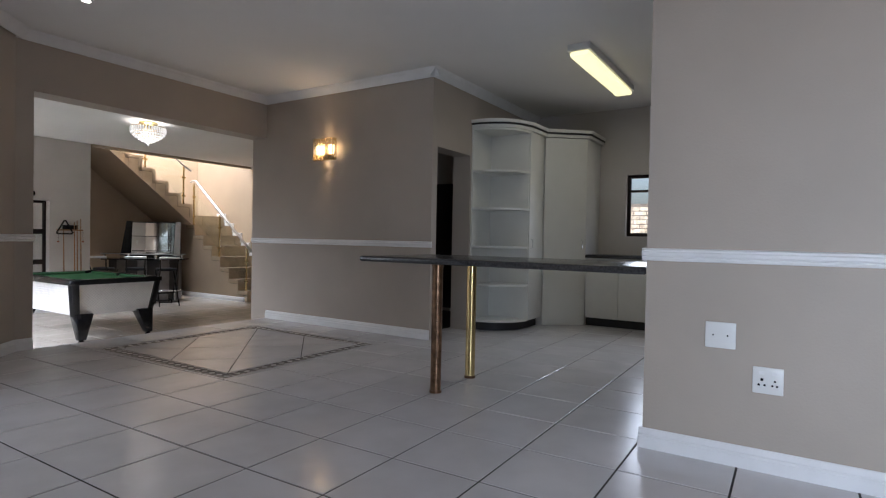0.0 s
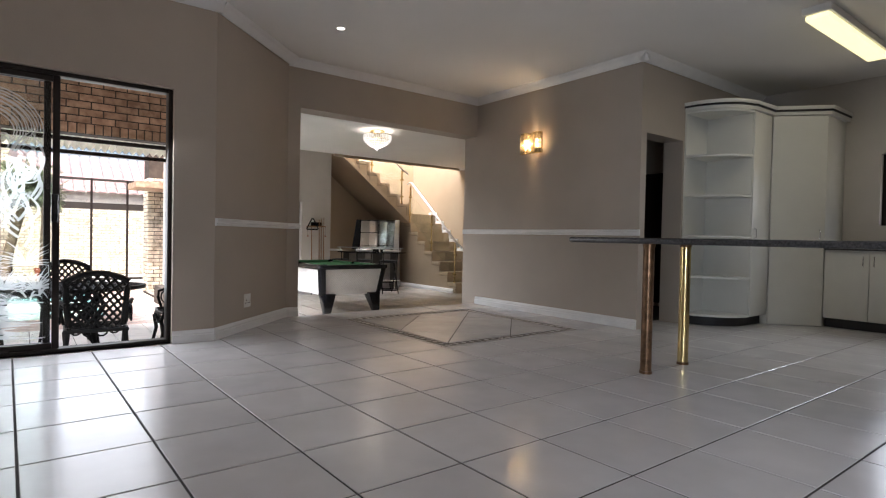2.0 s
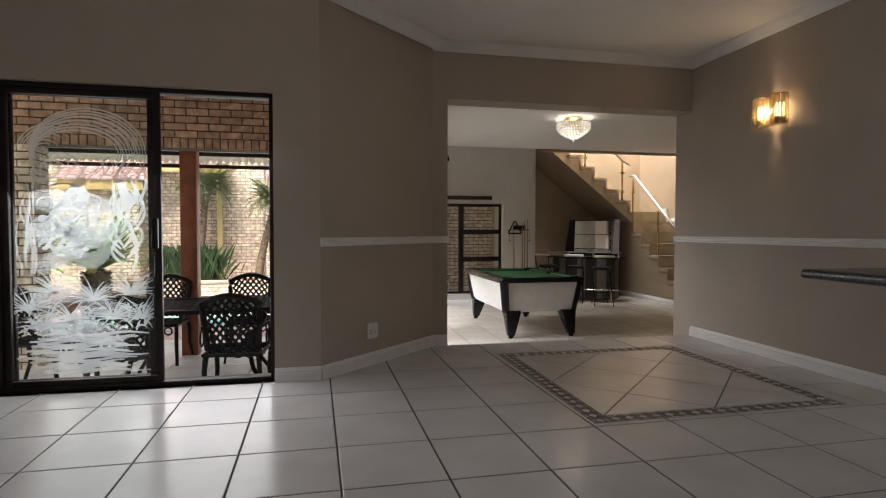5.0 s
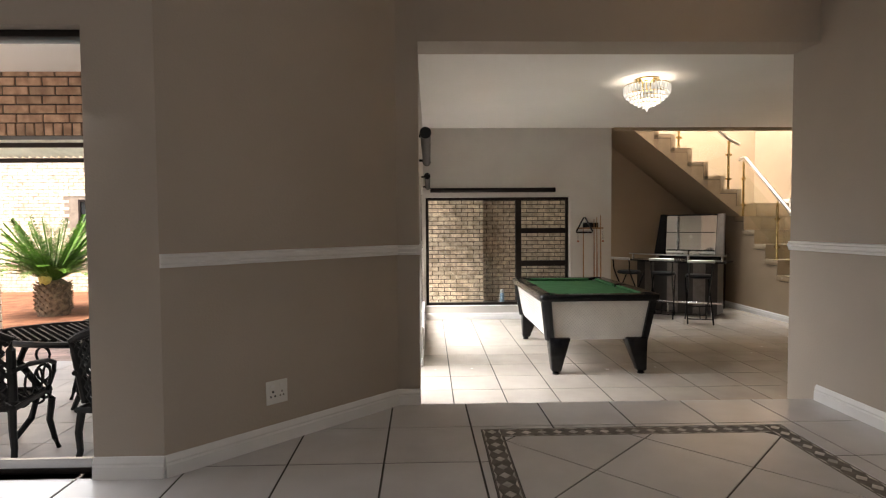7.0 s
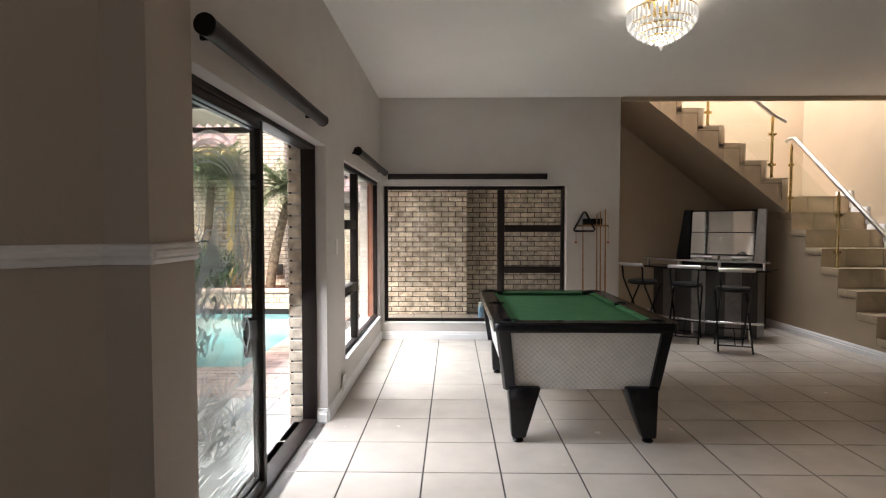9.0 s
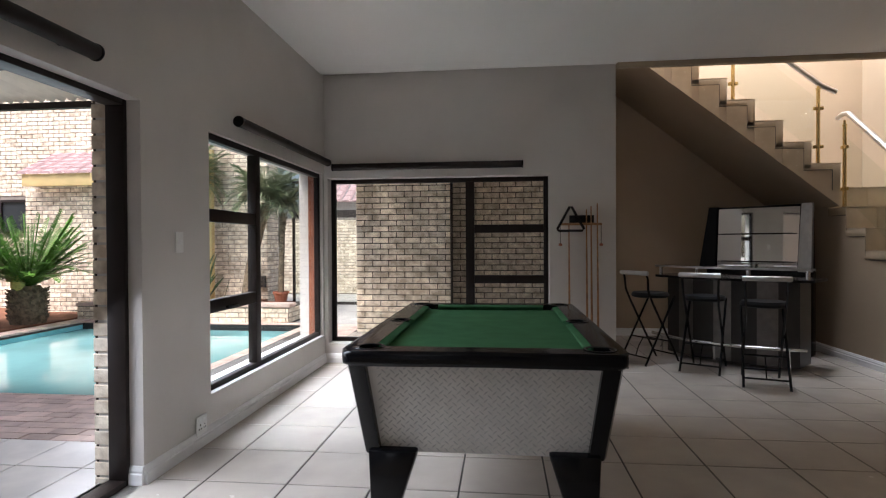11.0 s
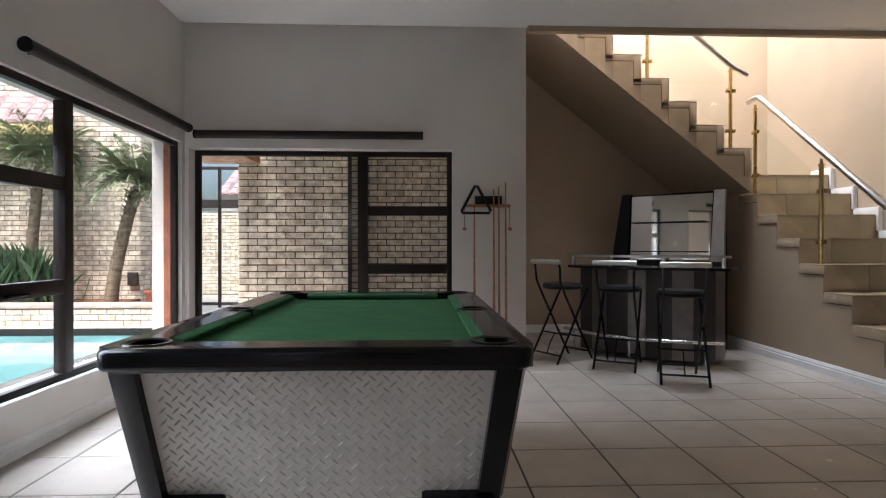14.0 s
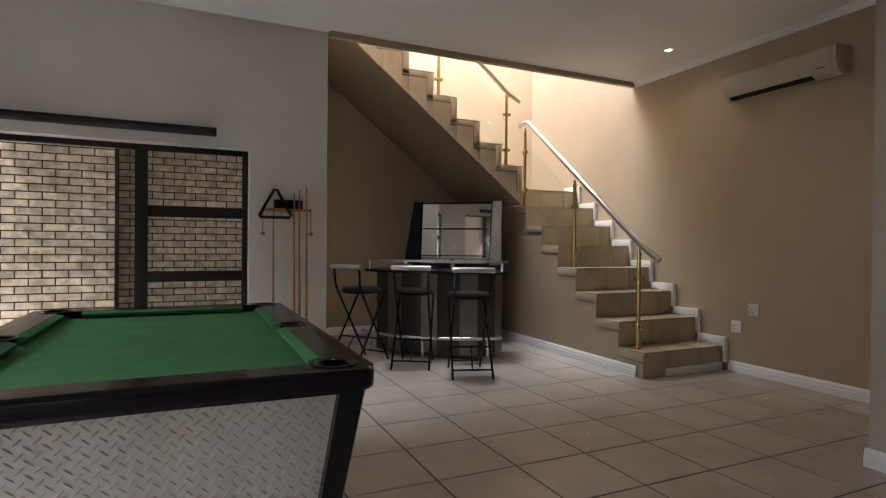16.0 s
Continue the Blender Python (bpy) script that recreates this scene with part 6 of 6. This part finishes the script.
def patio_chair(m, label):
    t = thing("patio_chair", label, "patio chair", m, "cast metal chairs round the patio table")

    def back(u, v):
        w = 0.23 * (1.0 - 0.12 * (1 - v))
        topz = 0.86 + 0.07 * math.sin(math.pi * u)
        return (-w + 2 * w * u, 0.21 + 0.06 * v - 0.05 * (2 * u - 1) ** 2, 0.47 + (topz - 0.47) * v)
    bm = bmesh.new()
    lattice(bm, back, 7, 6, 0.012)
    edge = [back(0, v / 6) for v in range(7)] + [back(u / 10, 1) for u in range(1, 11)] + [back(1, 1 - v / 6) for v in range(1, 7)]
    tube(bm, edge, 0.026, 8)
    part("backrest", bm, CASTIRON, t, "black lattice backrest with arched top")
    bm = bmesh.new()

    def seat(u, v):
        return (-0.23 + 0.46 * u, -0.22 + 0.42 * v, 0.43)
    lattice(bm, seat, 6, 5, 0.009)
    tube(bm, [seat(0, 0), seat(0.5, -0.08), seat(1, 0), seat(1, 1), seat(0, 1), seat(0, 0)], 0.018, 8)
    part("seat", bm, CASTIRON, t, "black lattice seat")
    for sx in (-1, 1):
        bm = bmesh.new()
        tube(bm, [(sx * 0.22, -0.20, 0.43), (sx * 0.235, -0.24, 0.36), (sx * 0.225, -0.22, 0.22), (sx * 0.24, -0.25, 0.08), (sx * 0.25, -0.28, 0.0)], 0.024, 8, 0.016)
        part("leg", bm, CASTIRON, t)
        bm = bmesh.new()
        tube(bm, [(sx * 0.21, 0.19, 0.43), (sx * 0.22, 0.21, 0.30), (sx * 0.22, 0.20, 0.18), (sx * 0.235, 0.26, 0.0)], 0.024, 8, 0.016)
        part("leg", bm, CASTIRON, t)
        bm = bmesh.new()
        tube(bm, [(sx * 0.225, 0.22, 0.66), (sx * 0.27, 0.10, 0.68), (sx * 0.285, -0.10, 0.655), (sx * 0.28, -0.19, 0.62), (sx * 0.27, -0.20, 0.56), (sx * 0.24, -0.17, 0.44)], 0.016, 8)
        for k in range(3):
            cy = 0.10 - 0.11 * k
            tube(bm, [(sx * 0.265 + 0.0, cy + 0.05 * math.cos(a), 0.555 + 0.07 * math.sin(a)) for a in [2 * math.pi * q / 10 for q in range(11)]], 0.008, 5)
        part("armrest", bm, CASTIRON, t, "scrolled armrest")
    bm = bmesh.new()
    for sx in (-1, 1):
        tube(bm, [(sx * 0.05 + 0.05 * math.cos(a), -0.24, 0.36 + 0.05 * math.sin(a)) for a in [2 * math.pi * q / 10 for q in range(11)]], 0.009, 5)
        tube(bm, [(sx * 0.15 + 0.04 * math.cos(a), -0.24, 0.37 + 0.04 * math.sin(a)) for a in [2 * math.pi * q / 10 for q in range(11)]], 0.009, 5)
    part("apron", bm, CASTIRON, t, "scrolled apron under the seat")
    return t


tb = thing("patio_table", "black cast metal patio table with lattice top", "patio table", pose(-1.30, 4.60, OUT))
b = bmesh.new()
m = 32
rim = [(1.0 * math.cos(2 * math.pi * k / m), 0.50 * math.sin(2 * math.pi * k / m), 0.72) for k in range(m + 1)]
tube(b, rim, 0.022, 8)


def oval(u, v):
    x, y = -1.0 + 2.0 * u, -0.5 + 1.0 * v
    return (x, y, 0.725) if (x / 1.0) ** 2 + (y / 0.5) ** 2 < 1.02 else None


lattice(b, oval, 30, 15, 0.010)
prism(b, [(0.94 * math.cos(2 * math.pi * k / m), 0.45 * math.sin(2 * math.pi * k / m)) for k in range(m)], 0.708, 0.716)
part("tabletop", b, CASTIRON, tb, "black lattice top")["kind"] = "stuff"
for sx in (-1, 1):
    for sy in (-1, 1):
        b = bmesh.new()
        tube(b, [(sx * 0.55, sy * 0.28, 0.71), (sx * 0.60, sy * 0.31, 0.56), (sx * 0.50, sy * 0.25, 0.36), (sx * 0.55, sy * 0.28, 0.14), (sx * 0.64, sy * 0.33, 0.0)], 0.028, 8, 0.02)
        for k in range(3):
            cz = 0.60 - 0.13 * k
            tube(b, [(sx * (0.47 + 0.05 * math.cos(a)), sy * 0.25, cz + 0.06 * math.sin(a)) for a in [2 * math.pi * q / 10 for q in range(11)]], 0.010, 5)
        part("leg", b, CASTIRON, tb, "scrolled leg")
c1 = patio_chair(pose(-0.81, 3.78, OUT, 0, 0, 176), "black cast metal patio chair with lattice back")
for m4 in (pose(-1.72, 3.80, OUT, 0, 0, 190), pose(-0.92, 5.45, OUT, 0, 0, 4), pose(-1.85, 5.45, OUT, 0, 0, -6), pose(0.08, 4.65, OUT, 0, 0, -92), pose(-2.68, 4.6, OUT, 0, 0, 88)):
    copy_thing(c1, m4)

# spray can on the sill outside the far window
cn = thing("spray_can", "pale blue spray can on the outer window sill", "spray can")
b = bmesh.new()
lathe(b, [(0.035, 0), (0.037, 0.005), (0.037, 0.17), (0.028, 0.19)], 2.27, 9.30, -0.19, 20)
part("body", b, material("blue_can", (0.25, 0.38, 0.52), 0.35, vary=0.2, scale=30), cn)
b = bmesh.new()
lathe(b, [(0.028, 0), (0.030, 0.005), (0.030, 0.05), (0.02, 0.055)], 2.27, 9.30, 0.0, 20)
part("cap", b, WHITEPLASTIC, cn, "white cap")
b = bmesh.new()
box(b, 1.0, 9.20, -0.25, 3.4, 9.37, -0.19)
setting("sill_outside", b, MORTAR, "outer brick sill below the far window", "sill")


# ---- pieces: floor tiles and bricks ----
def clip(poly, a, c):
    """Keeps the part of a convex polygon to the left of a-c."""
    out = []
    for i, p in enumerate(poly):
        q = poly[(i + 1) % len(poly)]
        sp = (c[0] - a[0]) * (p[1] - a[1]) - (c[1] - a[1]) * (p[0] - a[0])
        sq = (c[0] - a[0]) * (q[1] - a[1]) - (c[1] - a[1]) * (q[0] - a[0])
        if sp >= 0:
            out.append(p)
        if (sp >= 0) != (sq >= 0):
            f = sp / (sp - sq)
            out.append((p[0] + (q[0] - p[0]) * f, p[1] + (q[1] - p[1]) * f))
    return out


def area(poly):
    return abs(sum(p[0] * q[1] - p[1] * q[0] for p, q in zip(poly, poly[1:] + poly[:1]))) / 2


def tile_piece(bm, poly, z):
    """A slab with a small chamfer; the outline is counter-clockwise."""
    cx, cy = sum(p[0] for p in poly) / len(poly), sum(p[1] for p in poly) / len(poly)
    def ring(s, zz):
        out = []
        for x, y in poly:
            d = math.hypot(x - cx, y - cy)
            k = max(0, 1 - s / d)
            out.append(bm.verts.new((cx + (x - cx) * k, cy + (y - cy) * k, zz)))
        return out
    r0, r1, r2 = ring(0, z - 0.011), ring(0, z - 0.0015), ring(0.003, z)
    n = len(poly)
    for a, c in ((r0, r1), (r1, r2)):
        for i in range(n):
            bm.faces.new((a[i], a[(i + 1) % n], c[(i + 1) % n], c[i]))
    bm.faces.new(r2)


def lay_tiles(parent, mat, ox, oy, size, region, z, gap=0.0095, turn=0.0, name="tile", drift=0.0):
    """Square tiles of a grid through (ox, oy), cut to the convex region."""
    xs, ys = [p[0] for p in region], [p[1] for p in region]
    full = None
    ct, stn = math.cos(turn), math.sin(turn)
    reach = int(max(max(xs) - min(xs), max(ys) - min(ys)) / size) + 3
    ci, cj = 0, 0
    mx, my = (min(xs) + max(xs)) / 2 - ox, (min(ys) + max(ys)) / 2 - oy
    ci, cj = round((mx * ct + my * stn) / size), round((-mx * stn + my * ct) / size)
    for i in range(ci - reach, ci + reach):
        for j in range(cj - reach, cj + reach):
            g2 = gap / 2
            cell = [(i * size + g2, j * size + g2), ((i + 1) * size - g2, j * size + g2), ((i + 1) * size - g2, (j + 1) * size - g2), (i * size + g2, (j + 1) * size - g2)]
            cell = [(ox + x * ct - y * stn - drift * (oy + y - 0.3), oy + x * stn + y * ct) for x, y in cell]
            whole = area(cell)
            poly = cell
            for a, c in zip(region, region[1:] + region[:1]):
                poly = clip(poly, a, c)
                if len(poly) < 3:
                    break
            if len(poly) < 3 or area(poly) < 0.0008:
                continue
            c0 = (sum(p[0] for p in poly) / len(poly), sum(p[1] for p in poly) / len(poly))
            local = [(x - c0[0], y - c0[1]) for x, y in poly]
            if abs(area(poly) - whole) < 1e-6:
                if full is None:
                    bm = bmesh.new()
                    tile_piece(bm, local, 0)
                    full = finish(name, bm, mat)
                me = full
            else:
                bm = bmesh.new()
                tile_piece(bm, local, 0)
                me = finish(name, bm, mat)
            ob = new(name, me)
            ob.parent = parent
            ob.location = (c0[0], c0[1], z)


def rect(x0, y0, x1, y1):
    return [(x0, y0), (x1, y0), (x1, y1), (x0, y1)]


T = 0.45
MX0, MX1, MY0, MY1 = 1.35, 3.01, 1.49, 3.215      # mosaic panel
GY = 0.10
# the floor round the panel, in strips that end on grid lines where they can
lay_tiles(floor_dining, TILE, 0, GY, T, rect(-3.95, -2.6, 6.04, GY + 3 * T), 0, drift=0.0165)
lay_tiles(floor_dining, TILE, 0, GY, T, rect(-3.95, GY + 3 * T, MX0, GY + 6 * T), 0, drift=0.0165)
lay_tiles(floor_dining, TILE, 0, GY, T, rect(MX0, GY + 3 * T, 3.5, MY0), 0, drift=0.0165)
lay_tiles(floor_dining, TILE, 0, GY, T, rect(MX1, MY0, 3.5, MY1), 0, drift=0.0165)
lay_tiles(floor_dining, TILE, 0, GY, T, [(-0.02, GY + 6 * T), (MX0, GY + 6 * T), (MX0, MY1), (0.44, MY1)], 0, drift=0.0165)
lay_tiles(floor_dining, TILE, 0, GY, T, [(0.44, MY1), (3.5, MY1), (3.5, 3.648), (0.86, 3.648)], 0, drift=0.0165)
b = bmesh.new()
box(b, -3.95, -4.95, -0.02, 6.04, -2.605, 0.0)
part("tile_rest", b, TILE, floor_dining)["kind"] = "stuff"
BW = 0.115
lay_tiles(floor_dining, TILE, MX0 + BW, MY0 + BW, 0.51, rect(MX0 + BW, MY0 + BW, MX1 - BW, MY1 - BW), 0, 0.007, math.pi / 4, "mosaic_tile")
# border: small stones in a lozenge chain between two thin lines
b = bmesh.new()


def border(bm, a, c, inward):
    a, c, inward = Vector((*a, 0)), Vector((*c, 0)), Vector((*inward, 0))
    along = (c - a).normalized()
    L = (c - a).length
    n = int(round(L / 0.085))
    p = L / n

    def stone(pts):
        poly = [((a + along * u + inward * v).x, (a + along * u + inward * v).y) for u, v in pts]
        if sum(q[0] * r[1] - q[1] * r[0] for q, r in zip(poly, poly[1:] + poly[:1])) < 0:
            poly = poly[::-1]
        tile_piece(bm, poly, -0.0005)
    for i in range(n):
        u = i * p
        m = BW / 2
        e = 0.005
        stone([(u + 0.014, m), (u + p / 2, m - 0.026), (u + p - 0.014, m), (u + p / 2, m + 0.026)])
        stone([(u + e, 0.012), (u + p - e, 0.012), (u + p / 2, m - 0.034)])
        stone([(u + e, BW - 0.012), (u + p / 2, m + 0.034), (u + p - e, BW - 0.012)])


border(b, (MX0 + BW, MY0), (MX1 - BW, MY0), (0, 1))
border(b, (MX0 + BW, MY1), (MX1 - BW, MY1), (0, -1))
border(b, (MX0, MY0), (MX0, MY1), (1, 0))
border(b, (MX1, MY0), (MX1, MY1), (-1, 0))
part("mosaic_border", b, MOSAIC, floor_dining, "grey-brown mosaic border of small stones", False)["kind"] = "stuff"
b = bmesh.new()
box(b, MX0 + 0.004, MY0 + 0.004, -0.02, MX1 - 0.004, MY0 + BW - 0.004, -0.0022)
box(b, MX0 + 0.004, MY1 - BW + 0.004, -0.02, MX1 - 0.004, MY1 - 0.004, -0.0022)
box(b, MX0 + 0.004, MY0 + BW, -0.02, MX0 + BW - 0.004, MY1 - BW, -0.0022)
box(b, MX1 - BW + 0.004, MY0 + BW, -0.02, MX1 - 0.004, MY1 - BW, -0.0022)
part("mosaic_bed", b, material("mosaic_joint", (0.17, 0.15, 0.135), 0.8, vary=0.2, scale=20), floor_dining, "dark joint bed of the mosaic", False)

lay_tiles(floor_lounge, TILE2, 1.275, 5.655, T, rect(0.74, 3.92, 7.47, 11.0), F2)
lay_tiles(patio, PATIOTILE, 0.0, 2.93, 0.42, rect(-4.9, 2.94, 0.73, 6.69), OUT, 0.008)

brick_wall(w1, 0.79, 2.13, OUT, 2.0, face_y(11.06), limit=300)
brick_wall(w1, 11.06, 11.6, OUT, 2.0, face_xn(0.79), objects=False)
brick_wall(w2, 2.13, 4.1, OUT, 2.0, face_y(11.46), limit=300)
brick_wall(bb, -4.9, 0.7, 2.055, 2.6, face_y(5.31), limit=300, mat_obj=BROWNBRICK, mat_join=BROWNBRICKI)
brick_wall(bp, -3.40, -3.02, OUT, 1.93, face_y(5.31), limit=120)
brick_wall(bp, 5.31, 5.60, OUT, 1.93, face_xp(-3.02), limit=80)
brick_wall(bs, 0.715, 0.806, OUT, 1.62, face_y(6.032), limit=80)
brick_wall(bs, 6.035, 6.70, OUT, 2.2, face_xn(0.716), limit=120)
brick_wall(pl, -4.4, -0.65, OUT, -0.18, face_y(12.10), limit=100)
brick_wall(pl, 12.12, 13.0, OUT, -0.18, face_xp(-0.65), limit=60)
brick_wall(nb, -11.5, -1.57, OUT, 4.5, face_y(13.40), limit=0, objects=False, skip=[(-7.4, -6.15, 1.07, 1.83), (-6.05, -4.3, -1, 2.3)])
brick_wall(nb, 13.4, 13.9, OUT, 4.5, face_xp(-1.57), objects=False)
brick_wall(low, -6.05, -4.3, OUT, 2.05, face_y(12.85), objects=False)
brick_wall(low, 12.85, 13.39, OUT, 2.05, face_xp(-4.3), objects=False)
brick_wall(back, -3.0, 9.0, OUT, 1.5, face_y(17.5), objects=False)
brick_wall(kw, -4.0, 3.0, OUT, 1.7, face_xn(9.5), objects=False)
# soldier course under the patio beam
b = bmesh.new()
for k in range(68):
    brick_mesh(b, Vector((-4.9 + 0.0825 * k, 5.31, 1.94)), Vector((1, 0, 0)), Vector((0, -1, 0)), 0.070, 0.105)
part("soldier_course", b, BROWNBRICKI, bb, "", False)["kind"] = "stuff"
